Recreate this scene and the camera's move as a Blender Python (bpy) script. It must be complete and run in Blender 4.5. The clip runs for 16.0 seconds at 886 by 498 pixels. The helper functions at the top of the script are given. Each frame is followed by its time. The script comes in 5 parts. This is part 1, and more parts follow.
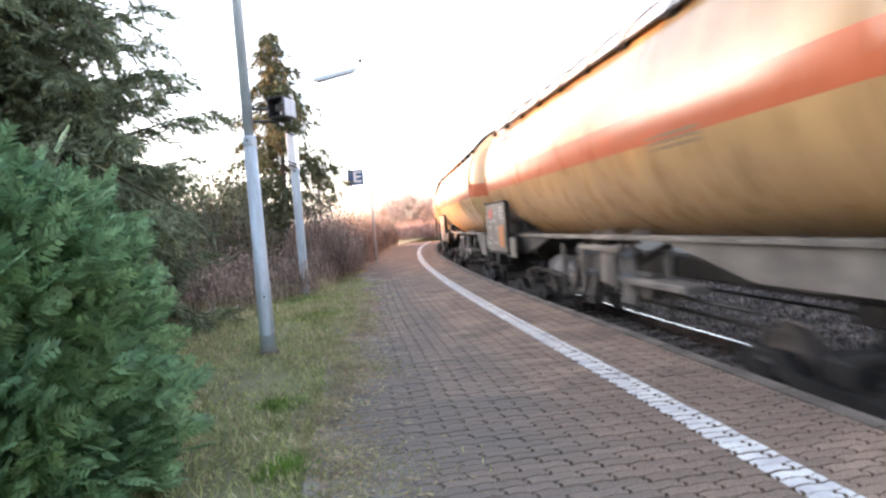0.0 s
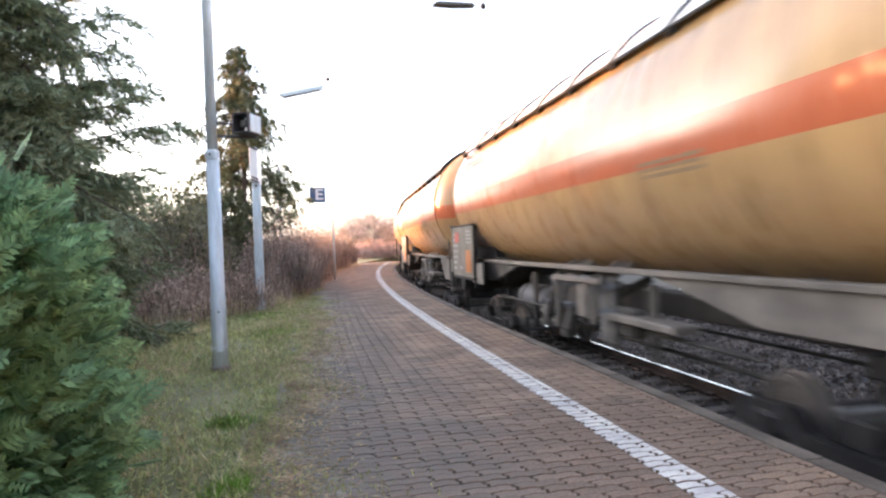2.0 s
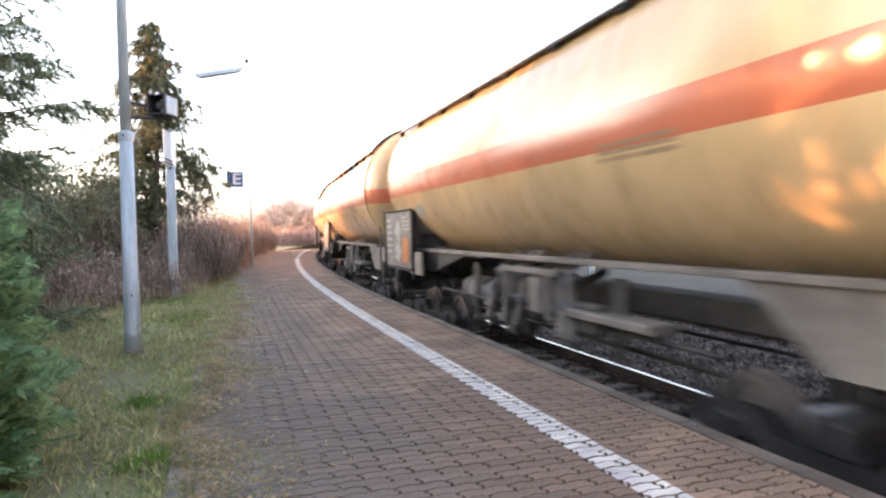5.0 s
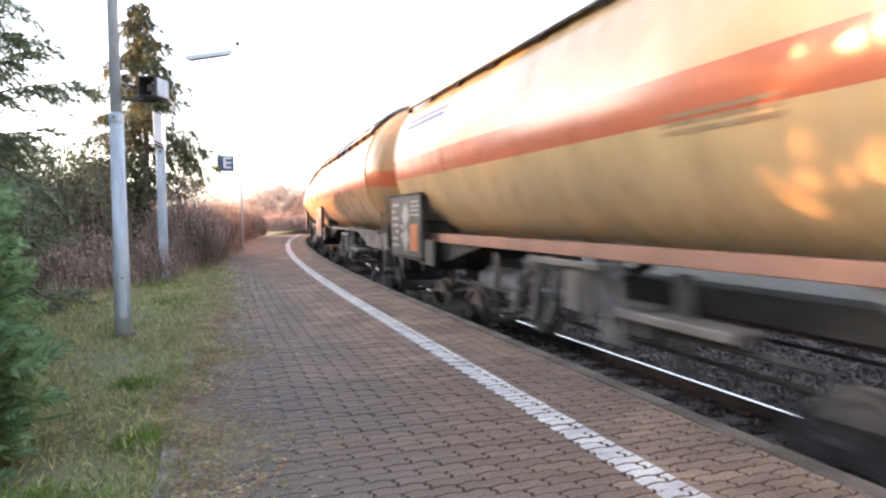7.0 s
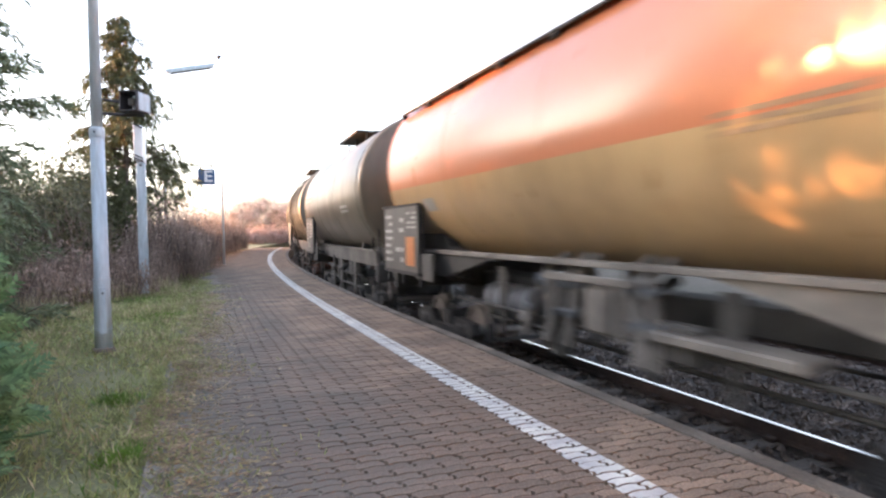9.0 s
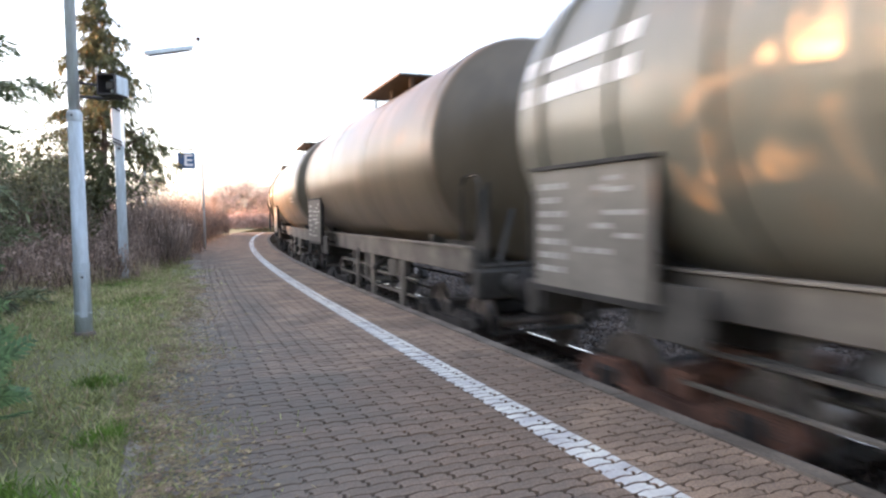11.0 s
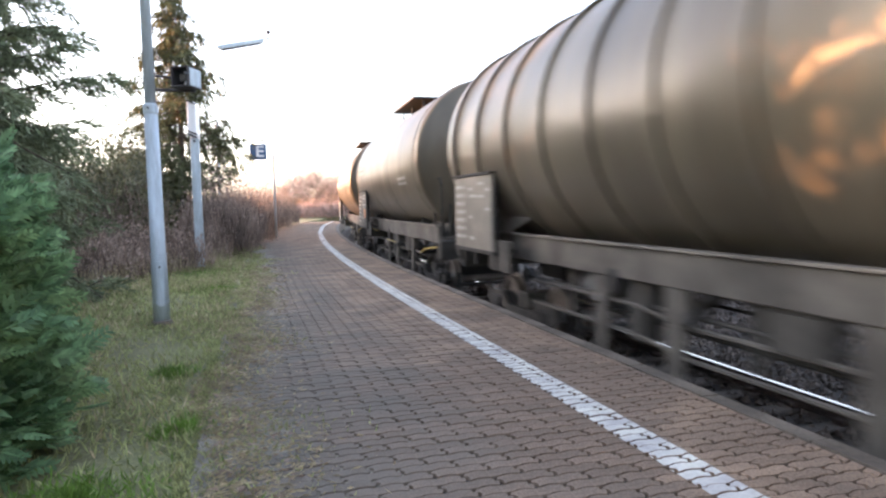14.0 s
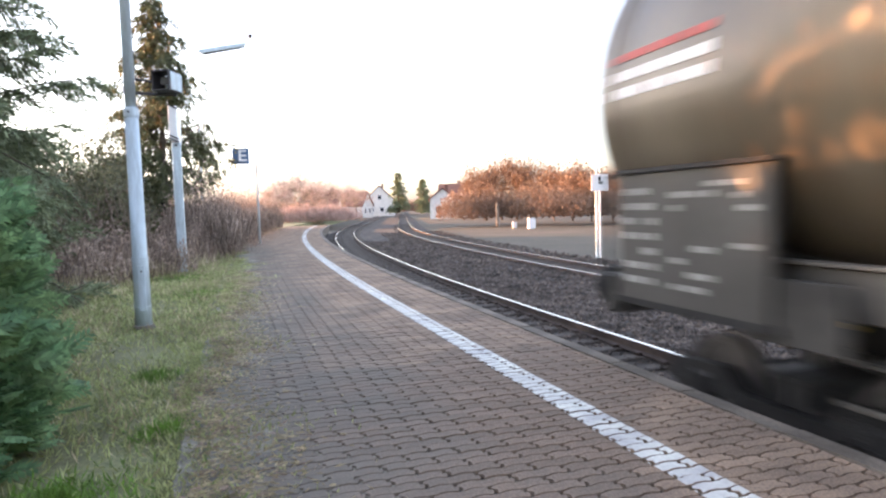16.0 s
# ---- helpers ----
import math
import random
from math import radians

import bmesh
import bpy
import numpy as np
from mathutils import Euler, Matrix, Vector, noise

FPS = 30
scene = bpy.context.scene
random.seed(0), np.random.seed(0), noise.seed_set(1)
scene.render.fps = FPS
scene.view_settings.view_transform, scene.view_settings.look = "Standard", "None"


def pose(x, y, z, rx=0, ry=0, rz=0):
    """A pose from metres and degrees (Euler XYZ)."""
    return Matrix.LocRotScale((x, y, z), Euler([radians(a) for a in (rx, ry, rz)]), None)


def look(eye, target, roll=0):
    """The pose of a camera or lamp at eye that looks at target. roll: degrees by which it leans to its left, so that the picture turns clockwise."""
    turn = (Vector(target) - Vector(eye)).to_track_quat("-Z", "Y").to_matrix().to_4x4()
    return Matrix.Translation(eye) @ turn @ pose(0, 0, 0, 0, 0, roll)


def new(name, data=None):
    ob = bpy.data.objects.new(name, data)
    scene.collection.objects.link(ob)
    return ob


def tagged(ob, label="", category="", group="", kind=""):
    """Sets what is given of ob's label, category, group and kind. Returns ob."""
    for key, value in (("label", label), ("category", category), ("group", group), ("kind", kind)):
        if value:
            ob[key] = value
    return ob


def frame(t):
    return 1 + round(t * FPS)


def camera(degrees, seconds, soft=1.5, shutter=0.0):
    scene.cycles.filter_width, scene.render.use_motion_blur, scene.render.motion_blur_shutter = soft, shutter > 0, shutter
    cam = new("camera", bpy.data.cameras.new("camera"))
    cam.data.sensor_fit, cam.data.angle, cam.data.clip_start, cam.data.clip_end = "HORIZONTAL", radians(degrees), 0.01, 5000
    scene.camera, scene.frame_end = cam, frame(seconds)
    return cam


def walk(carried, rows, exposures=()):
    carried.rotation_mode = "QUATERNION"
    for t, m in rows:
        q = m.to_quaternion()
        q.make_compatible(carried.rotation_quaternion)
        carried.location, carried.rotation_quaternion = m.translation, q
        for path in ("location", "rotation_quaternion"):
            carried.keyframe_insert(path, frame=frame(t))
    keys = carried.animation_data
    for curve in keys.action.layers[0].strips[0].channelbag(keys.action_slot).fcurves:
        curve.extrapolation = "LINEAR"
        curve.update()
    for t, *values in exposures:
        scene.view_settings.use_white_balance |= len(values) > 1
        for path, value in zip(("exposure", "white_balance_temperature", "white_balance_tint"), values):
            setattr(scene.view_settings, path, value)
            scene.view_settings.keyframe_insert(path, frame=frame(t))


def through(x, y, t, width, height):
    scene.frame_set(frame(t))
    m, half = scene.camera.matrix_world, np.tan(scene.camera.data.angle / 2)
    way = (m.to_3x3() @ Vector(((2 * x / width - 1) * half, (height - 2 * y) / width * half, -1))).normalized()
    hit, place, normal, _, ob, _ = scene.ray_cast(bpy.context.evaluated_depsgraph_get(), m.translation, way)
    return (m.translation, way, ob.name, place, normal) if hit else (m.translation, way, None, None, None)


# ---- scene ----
KELVIN, TINT, SUN_W = 6150, 21, 2.35
EXPOSURES = ((0, 3.16), (1.5, 3.12), (3.5, 3.02), (6.5, 3.08), (8.5, 3.0), (12, 3.01), (16, 3.07))
PATH = [
    (0, 0.046, 0.493, 1.565, -8.01, -2.23, -4.62),
    (0.5, 0.032, 0.521, 1.596, -8.11, -0.07, -2.89),
    (1, 0.044, 0.462, 1.581, -9.28, 0.30, -2.86),
    (1.5, 0.034, 0.473, 1.566, -10.19, -0.48, -2.07),
    (2, 0.039, 0.393, 1.593, -11.71, -0.51, -2.06),
    (2.5, 0.027, 0.339, 1.586, -12.91, -0.51, -1.63),
    (3, 0.028, 0.270, 1.584, -14.14, -0.78, -1.75),
    (3.5, 0.026, 0.245, 1.582, -15.01, -0.82, -1.54),
    (4, 0.029, 0.177, 1.571, -16.24, -0.93, -1.45),
    (6.3, 0.002, -0.005, 1.553, -20.16, -2.90, -0.67),
    (6.5, 0.007, -0.006, 1.547, -19.71, -3.01, -0.79),
    (7, 0.000, 0.000, 1.550, -19.50, -2.89, -0.55),
    (7.5, -0.005, 0.000, 1.559, -19.36, -2.75, -0.58),
    (8, -0.002, -0.012, 1.555, -19.55, -2.17, -1.36),
    (8.5, -0.020, -0.025, 1.560, -20.30, -1.81, -1.21),
    (11, -0.012, -0.185, 1.558, -22.54, -3.19, -0.73),
    (11.5, -0.010, -0.130, 1.561, -21.26, -3.57, -0.59),
    (12, -0.006, -0.033, 1.550, -19.98, -3.79, -0.90),
    (12.5, -0.005, 0.002, 1.549, -19.03, -4.29, -0.75),
    (13, 0.008, 0.038, 1.560, -17.66, -4.42, -1.06),
    (13.5, 0.013, 0.055, 1.552, -16.89, -4.15, -1.28),
    (14, 0.008, 0.091, 1.562, -16.67, -4.15, -1.23),
    (14.5, 0.006, 0.073, 1.556, -17.14, -4.00, -1.05),
    (15, 0.012, 0.053, 1.547, -17.62, -4.08, -1.15),
    (15.5, 0.012, 0.042, 1.548, -18.01, -3.99, -1.24),
    (16, 0.017, 0.023, 1.539, -18.04, -3.86, -1.64),
]


def eye_pose(x, y, z, yaw, pitch, roll):
    a, b = radians(yaw), radians(pitch)
    return look((x, y, z), (x - math.sin(a) * math.cos(b), y + math.cos(a) * math.cos(b), z + math.sin(b)), roll)


cam = camera(69.5, 16.0, soft=2.3, shutter=0.5)
walk(cam, [(t, eye_pose(*row)) for t, *row in PATH], exposures=[(t, ev, KELVIN, TINT) for t, ev in EXPOSURES])

# ---- sky and sun ----
SUN_AZ, SUN_EL = radians(57), radians(6.0)      # to the left of +y, above the horizon
sky_world = bpy.data.worlds.new("sky")
scene.world = sky_world
sky_world.use_nodes = True
wn = sky_world.node_tree
wn.nodes.clear()
sky = wn.nodes.new("ShaderNodeTexSky")
sky.sky_type, sky.sun_disc = "NISHITA", False
sky.sun_elevation, sky.sun_rotation = SUN_EL, -SUN_AZ
sky.air_density, sky.dust_density, sky.ozone_density = 1.0, 2.2, 1.5
sky_bg, sky_out = wn.nodes.new("ShaderNodeBackground"), wn.nodes.new("ShaderNodeOutputWorld")
sky_bg.inputs[1].default_value = 0.15
sky_fade = wn.nodes.new("ShaderNodeHueSaturation")      # lower saturation pales the sky and makes its light less blue
sky_fade.inputs["Saturation"].default_value = 0.55
wn.links.new(sky.outputs[0], sky_fade.inputs["Color"])
wn.links.new(sky_fade.outputs[0], sky_bg.inputs[0])
wn.links.new(sky_bg.outputs[0], sky_out.inputs[0])
sun_data = bpy.data.lights.new("sun", "SUN")
sun_data.energy, sun_data.angle, sun_data.color = SUN_W, radians(0.6), (1.0, 0.45, 0.15)
sun = new("sun", sun_data)
sun_way = Vector((-math.sin(SUN_AZ) * math.cos(SUN_EL), math.cos(SUN_AZ) * math.cos(SUN_EL), math.sin(SUN_EL)))
sun.matrix_world = look(tuple(sun_way * 60), (0, 0, 0))


# ---- materials ----
def material(name, color, rough=0.6, metal=0.0, grain=8.0, amount=0.25, bump=0.2, second=None, stain=1.2, spec=0.5, islands=0.0, per_object=0.0, streak=None, coat=0.0):
    """A worn surface: a fine grain and broad stains between two tones, with bump."""
    m = bpy.data.materials.new(name)
    m.use_nodes = True
    nt = m.node_tree
    nodes, link = nt.nodes, nt.links.new
    bsdf = nodes["Principled BSDF"]
    co = nodes.new("ShaderNodeTexCoord")
    mp = nodes.new("ShaderNodeMapping")
    if streak:
        mp.inputs["Scale"].default_value = streak
    link(co.outputs["Object"], mp.inputs[0])
    fine, broad = nodes.new("ShaderNodeTexNoise"), nodes.new("ShaderNodeTexNoise")
    fine.inputs["Scale"].default_value, fine.inputs["Detail"].default_value = grain, 6
    broad.inputs["Scale"].default_value, broad.inputs["Detail"].default_value = stain, 5
    link(mp.outputs[0], fine.inputs["Vector"])
    link(mp.outputs[0], broad.inputs["Vector"])
    dark = second or tuple(c * (1 - 2 * amount) for c in color)
    light = tuple(min(1, c * (1 + amount)) for c in color)
    mix1 = nodes.new("ShaderNodeMix")
    mix1.data_type = "RGBA"
    r1 = nodes.new("ShaderNodeMapRange")
    r1.inputs[1].default_value, r1.inputs[2].default_value = 0.35, 0.68
    link(broad.outputs[0], r1.inputs[0])
    link(r1.outputs[0], mix1.inputs[0])
    mix1.inputs[6].default_value, mix1.inputs[7].default_value = (*dark, 1), (*light, 1)
    hsv = nodes.new("ShaderNodeHueSaturation")
    r2 = nodes.new("ShaderNodeMapRange")
    r2.inputs[1].default_value, r2.inputs[2].default_value = 0.3, 0.7
    r2.inputs[3].default_value, r2.inputs[4].default_value = 1 - amount, 1 + amount
    link(fine.outputs[0], r2.inputs[0])
    value = r2.outputs[0]
    if islands or per_object:
        src = nodes.new("ShaderNodeNewGeometry").outputs["Random Per Island"] if islands else nodes.new("ShaderNodeObjectInfo").outputs["Random"]
        r3 = nodes.new("ShaderNodeMapRange")
        k = islands or per_object
        r3.inputs[3].default_value, r3.inputs[4].default_value = 1 - k, 1 + k
        link(src, r3.inputs[0])
        mul = nodes.new("ShaderNodeMath")
        mul.operation = "MULTIPLY"
        link(value, mul.inputs[0])
        link(r3.outputs[0], mul.inputs[1])
        value = mul.outputs[0]
    link(value, hsv.inputs["Value"])
    link(mix1.outputs[2], hsv.inputs["Color"])
    link(hsv.outputs[0], bsdf.inputs["Base Color"])
    r4 = nodes.new("ShaderNodeMapRange")
    r4.inputs[3].default_value, r4.inputs[4].default_value = max(0.05, rough - 0.12), min(1, rough + 0.12)
    link(fine.outputs[0], r4.inputs[0])
    link(r4.outputs[0], bsdf.inputs["Roughness"])
    bsdf.inputs["Metallic"].default_value = metal
    bsdf.inputs["Specular IOR Level"].default_value = spec
    bsdf.inputs["Coat Weight"].default_value = coat
    bsdf.inputs["Coat Roughness"].default_value = 0.18
    if bump:
        bp = nodes.new("ShaderNodeBump")
        bp.inputs["Strength"].default_value, bp.inputs["Distance"].default_value = bump, 0.01
        link(fine.outputs[0], bp.inputs["Height"])
        link(bp.outputs[0], bsdf.inputs["Normal"])
    return m


def striped(name, color, stripe, low, high, **kw):
    """Tank paint with a level band of another colour between two heights over the rail."""
    m = material(name, color, **kw)
    nt = m.node_tree
    link = nt.links.new
    bsdf = nt.nodes["Principled BSDF"]
    source = bsdf.inputs["Base Color"].links[0].from_socket
    co, sep = nt.nodes.new("ShaderNodeTexCoord"), nt.nodes.new("ShaderNodeSeparateXYZ")
    link(co.outputs["Object"], sep.inputs[0])
    over, under, both = (nt.nodes.new("ShaderNodeMath") for _ in range(3))
    over.operation, under.operation, both.operation = "GREATER_THAN", "LESS_THAN", "MULTIPLY"
    over.inputs[1].default_value, under.inputs[1].default_value = low, high
    link(sep.outputs[2], over.inputs[0])
    link(sep.outputs[2], under.inputs[0])
    link(over.outputs[0], both.inputs[0])
    link(under.outputs[0], both.inputs[1])
    mix = nt.nodes.new("ShaderNodeMix")
    mix.data_type = "RGBA"
    link(both.outputs[0], mix.inputs[0])
    link(source, mix.inputs[6])
    mix.inputs[7].default_value = (*stripe, 1)
    link(mix.outputs[2], bsdf.inputs["Base Color"])
    return m


def leafy(name, color, second, rough=0.55, islands=0.35, through=0.25):
    m = material(name, color, rough=rough, grain=30, amount=0.2, bump=0, second=second, stain=2.5, islands=islands, spec=0.45)
    m.node_tree.nodes["Principled BSDF"].inputs["Subsurface Weight"].default_value = 0.0
    nt = m.node_tree
    bsdf, out = nt.nodes["Principled BSDF"], nt.nodes["Material Output"]
    tr, mx = nt.nodes.new("ShaderNodeBsdfTranslucent"), nt.nodes.new("ShaderNodeMixShader")
    nt.links.new(bsdf.inputs["Base Color"].links[0].from_socket, tr.inputs[0])
    mx.inputs[0].default_value = through
    nt.links.new(bsdf.outputs[0], mx.inputs[1])
    nt.links.new(tr.outputs[0], mx.inputs[2])
    nt.links.new(mx.outputs[0], out.inputs[0])
    return m




def paver_paint(name, **kw):
    """Concrete pavers, browner towards the track, with grey dirt and moss drifting in from the verge."""
    m = material(name, (0.265, 0.193, 0.135), 0.88, grain=60, amount=0.34, bump=0.5, second=(0.185, 0.14, 0.105), stain=1.4, **kw)
    nt = m.node_tree
    link, bsdf = nt.links.new, m.node_tree.nodes["Principled BSDF"]
    source = bsdf.inputs["Base Color"].links[0].from_socket
    geo, sep, ns = nt.nodes.new("ShaderNodeNewGeometry"), nt.nodes.new("ShaderNodeSeparateXYZ"), nt.nodes.new("ShaderNodeTexNoise")
    link(geo.outputs["Position"], sep.inputs[0])
    link(geo.outputs["Position"], ns.inputs["Vector"])
    ns.inputs["Scale"].default_value, ns.inputs["Detail"].default_value = 1.3, 7
    amp, add, rng = nt.nodes.new("ShaderNodeMath"), nt.nodes.new("ShaderNodeMath"), nt.nodes.new("ShaderNodeMapRange")
    amp.operation, add.operation = "MULTIPLY", "ADD"
    amp.inputs[1].default_value = 3.2
    link(ns.outputs[0], amp.inputs[0])
    link(amp.outputs[0], add.inputs[0])
    link(sep.outputs[0], add.inputs[1])
    link(add.outputs[0], rng.inputs[0])
    rng.inputs[1].default_value, rng.inputs[2].default_value, rng.inputs[3].default_value, rng.inputs[4].default_value = 1.4, 3.6, 0.9, 0.0
    mix = nt.nodes.new("ShaderNodeMix")
    mix.data_type = "RGBA"
    link(rng.outputs[0], mix.inputs[0])
    link(source, mix.inputs[6])
    mix.inputs[7].default_value = (0.155, 0.148, 0.125, 1)
    link(mix.outputs[2], bsdf.inputs["Base Color"])
    return m


M_PAVER = paver_paint("red brown concrete paver", per_object=0.14)
M_PAVER_FAR = paver_paint("red brown paver field", islands=0.14)
M_JOINT = material("joint sand and moss", (0.04, 0.036, 0.032), 0.95, grain=70, amount=0.3, bump=0.4)
M_WHITE = material("worn white line paint", (0.76, 0.77, 0.70), 0.7, grain=35, amount=0.10, bump=0.2, second=(0.55, 0.55, 0.54), stain=3)
M_KERB = material("grey concrete kerb", (0.175, 0.15, 0.12), 0.9, grain=40, amount=0.22, bump=0.4, stain=1.5)
M_EARTH = material("grey brown earth", (0.22, 0.205, 0.165), 0.95, grain=45, amount=0.35, bump=0.8, second=(0.14, 0.13, 0.095), stain=3)
M_SOIL = material("grass soil", (0.19, 0.20, 0.095), 0.95, grain=25, amount=0.35, bump=0.6, second=(0.15, 0.145, 0.075), stain=0.9)
M_FIELD = material("rough ground", (0.066, 0.056, 0.042), 0.95, grain=5, amount=0.35, bump=0.5, second=(0.06, 0.056, 0.036), stain=0.25)
M_GRASS = leafy("grass blades", (0.41, 0.43, 0.20), (0.31, 0.35, 0.15), islands=0.4, through=0.4)
M_DRY = leafy("dry grass", (0.55, 0.48, 0.31), (0.40, 0.34, 0.20), islands=0.3)
M_BALLAST = material("ballast stones", (0.115, 0.094, 0.078), 0.9, grain=30, amount=0.3, bump=0.5, islands=0.45, stain=2)
M_BED = material("ballast bed", (0.062, 0.05, 0.041), 0.95, grain=18, amount=0.45, bump=1.0, stain=2)
M_RAIL = material("rusty rail side", (0.05, 0.035, 0.028), 0.8, grain=20, amount=0.3, bump=0.2)
M_RAILTOP = material("polished rail head", (0.62, 0.60, 0.58), 0.16, metal=1.0, grain=40, amount=0.05, bump=0.02)
M_SLEEPER = material("weathered sleeper", (0.10, 0.085, 0.07), 0.9, grain=18, amount=0.3, bump=0.4)
M_GALV = material("pale grey blue galvanised steel", (0.54, 0.63, 0.69), 0.5, metal=0.1, grain=14, amount=0.12, bump=0.1, second=(0.42, 0.49, 0.52), stain=2.2, streak=(3, 3, 0.5))
M_DARKBOX = material("dark grey plastic", (0.035, 0.033, 0.035), 0.5, grain=30, amount=0.2, bump=0.1)
M_BLUE = material("blue sign enamel", (0.035, 0.10, 0.22), 0.4, grain=30, amount=0.08, bump=0.02)
M_SIGNWHITE = material("white sign enamel", (0.8, 0.8, 0.8), 0.4, grain=30, amount=0.04, bump=0.02)
M_BARK = material("dark bark", (0.10, 0.075, 0.055), 0.95, grain=12, amount=0.35, bump=0.8, streak=(4, 4, 1))
M_TWIG = material("bare twigs", (0.32, 0.245, 0.195), 0.95, grain=8, amount=0.3, bump=0.2, islands=0.3)
M_THUJA = leafy("thuja sprays", (0.255, 0.395, 0.185), (0.14, 0.27, 0.14), rough=0.5, islands=0.45, through=0.4)
M_SPRUCE = leafy("spruce needles", (0.235, 0.27, 0.155), (0.155, 0.195, 0.11), islands=0.4)
M_CYPRESS = leafy("yellowish cypress sprays", (0.14, 0.145, 0.065), (0.085, 0.095, 0.04), islands=0.4)
M_SCRUB = leafy("brown dry scrub", (0.42, 0.325, 0.265), (0.30, 0.225, 0.18), islands=0.35)
M_OLIVE = leafy("olive evergreen scrub", (0.155, 0.155, 0.08), (0.10, 0.10, 0.055), islands=0.4)
M_PALE = material("pale bare twigs", (0.58, 0.44, 0.38), 0.9, grain=8, amount=0.3, bump=0.1, islands=0.35)
M_PINK = leafy("pinkish dry leaves", (0.55, 0.37, 0.30), (0.42, 0.28, 0.23), islands=0.3, through=0.45)
M_AUTUMN = leafy("russet leaves", (0.27, 0.165, 0.10), (0.18, 0.11, 0.07), islands=0.3)

M_YELLOW = striped("cream yellow tank paint", (0.58, 0.42, 0.215), (0.48, 0.14, 0.065), 2.80, 3.18, rough=0.30, grain=5, amount=0.08, bump=0.07, second=(0.48, 0.345, 0.175), stain=0.8, streak=(0.6, 2.2, 0.3), coat=0.45)
M_YELLOW_B = striped("orange yellow tank paint", (0.49, 0.32, 0.14), (0.50, 0.135, 0.055), 2.80, 3.18, rough=0.30, grain=5, amount=0.09, bump=0.07, second=(0.41, 0.26, 0.12), stain=0.8, streak=(0.6, 2.2, 0.3), coat=0.45)
M_SALMON_TOP = striped("salmon topped tank paint", (0.48, 0.33, 0.16), (0.55, 0.20, 0.09), 2.80, 9.0, rough=0.32, grain=5, amount=0.09, bump=0.02, second=(0.40, 0.27, 0.13), stain=0.8, streak=(1, 1, 0.35), coat=0.4)
M_ORANGE = material("orange tank cap paint", (0.62, 0.19, 0.06), 0.4, grain=5, amount=0.1, bump=0.03)
M_GREY = material("sooty grey brown tank paint", (0.14, 0.122, 0.086), 0.40, metal=0.15, grain=4, amount=0.14, bump=0.09, second=(0.088, 0.076, 0.053), stain=0.7, streak=(0.6, 2.2, 0.3), coat=0.22)
M_BROWN = material("brown sooty tank paint", (0.132, 0.108, 0.072), 0.40, metal=0.15, grain=4, amount=0.14, bump=0.09, second=(0.095, 0.075, 0.048), stain=0.7, streak=(0.6, 2.2, 0.3), coat=0.22)
M_SILVER = material("silver grey tank sheet", (0.20, 0.195, 0.155), 0.42, metal=0.25, grain=4, amount=0.10, bump=0.05, second=(0.17, 0.16, 0.125), stain=0.8, streak=(1, 1, 0.3), coat=0.22)
M_UNDER = material("grimy grey underframe", (0.055, 0.052, 0.044), 0.75, grain=10, amount=0.25, bump=0.2, stain=2)
M_SADDLE = material("light grey saddle paint", (0.20, 0.18, 0.15), 0.65, grain=8, amount=0.2, bump=0.1, stain=1.6)
M_SADDLE_DARK = material("darker grey saddle paint", (0.115, 0.105, 0.088), 0.7, grain=8, amount=0.22, bump=0.12, stain=1.6)
M_SILL = material("salmon sill paint", (0.38, 0.20, 0.13), 0.55, grain=8, amount=0.12, bump=0.08)
M_BLACK = material("black running gear", (0.022, 0.021, 0.019), 0.7, grain=12, amount=0.3, bump=0.25, stain=3)
M_RUST = material("rust brown bogie", (0.15, 0.075, 0.05), 0.85, grain=12, amount=0.3, bump=0.25, stain=3)
M_WHEEL = material("worn wheel steel", (0.28, 0.26, 0.24), 0.45, metal=0.8, grain=15, amount=0.2, bump=0.1)
M_BOARD = material("grey data board", (0.085, 0.08, 0.068), 0.6, grain=10, amount=0.12, bump=0.05)
M_BOARD_PALE = material("pale grey data board", (0.20, 0.185, 0.155), 0.6, grain=10, amount=0.14, bump=0.05, stain=2)
M_MARK = material("white stencil paint", (0.38, 0.37, 0.34), 0.6, grain=20, amount=0.1, bump=0.0)
M_RED = material("red paint", (0.45, 0.07, 0.05), 0.5, grain=15, amount=0.15, bump=0.05)
M_SAFETY = material("yellow brake paint", (0.45, 0.33, 0.07), 0.5, grain=15, amount=0.12, bump=0.05)
M_HAZARD = material("orange hazard plate", (0.50, 0.18, 0.05), 0.45, grain=15, amount=0.08, bump=0.0)
M_AIR = material("grey blue air tank", (0.14, 0.15, 0.155), 0.5, grain=10, amount=0.15, bump=0.05)
M_PALEMARK = material("greyed cream lettering", (0.40, 0.34, 0.24), 0.5, grain=20, amount=0.1, bump=0.0)
M_FADED = material("faded brown lettering", (0.30, 0.21, 0.12), 0.5, grain=20, amount=0.1, bump=0.0)
M_SHADE = material("white sunshade sheet", (0.80, 0.79, 0.76), 0.5, grain=8, amount=0.08, bump=0.03)
M_SHADE_G = material("grey sunshade sheet", (0.22, 0.20, 0.17), 0.55, grain=8, amount=0.12, bump=0.03)


# ---- mesh helpers ----
def part(name, bm, mat, parent=None, label="", smooth=False):
    me = bpy.data.meshes.new(name)
    if smooth:
        for f in bm.faces:
            f.smooth = True
    bm.to_mesh(me)
    bm.free()
    me.materials.append(mat)
    ob = new(name, me)
    if parent:
        ob.parent = parent
    if label:
        tagged(ob, label)
    return ob


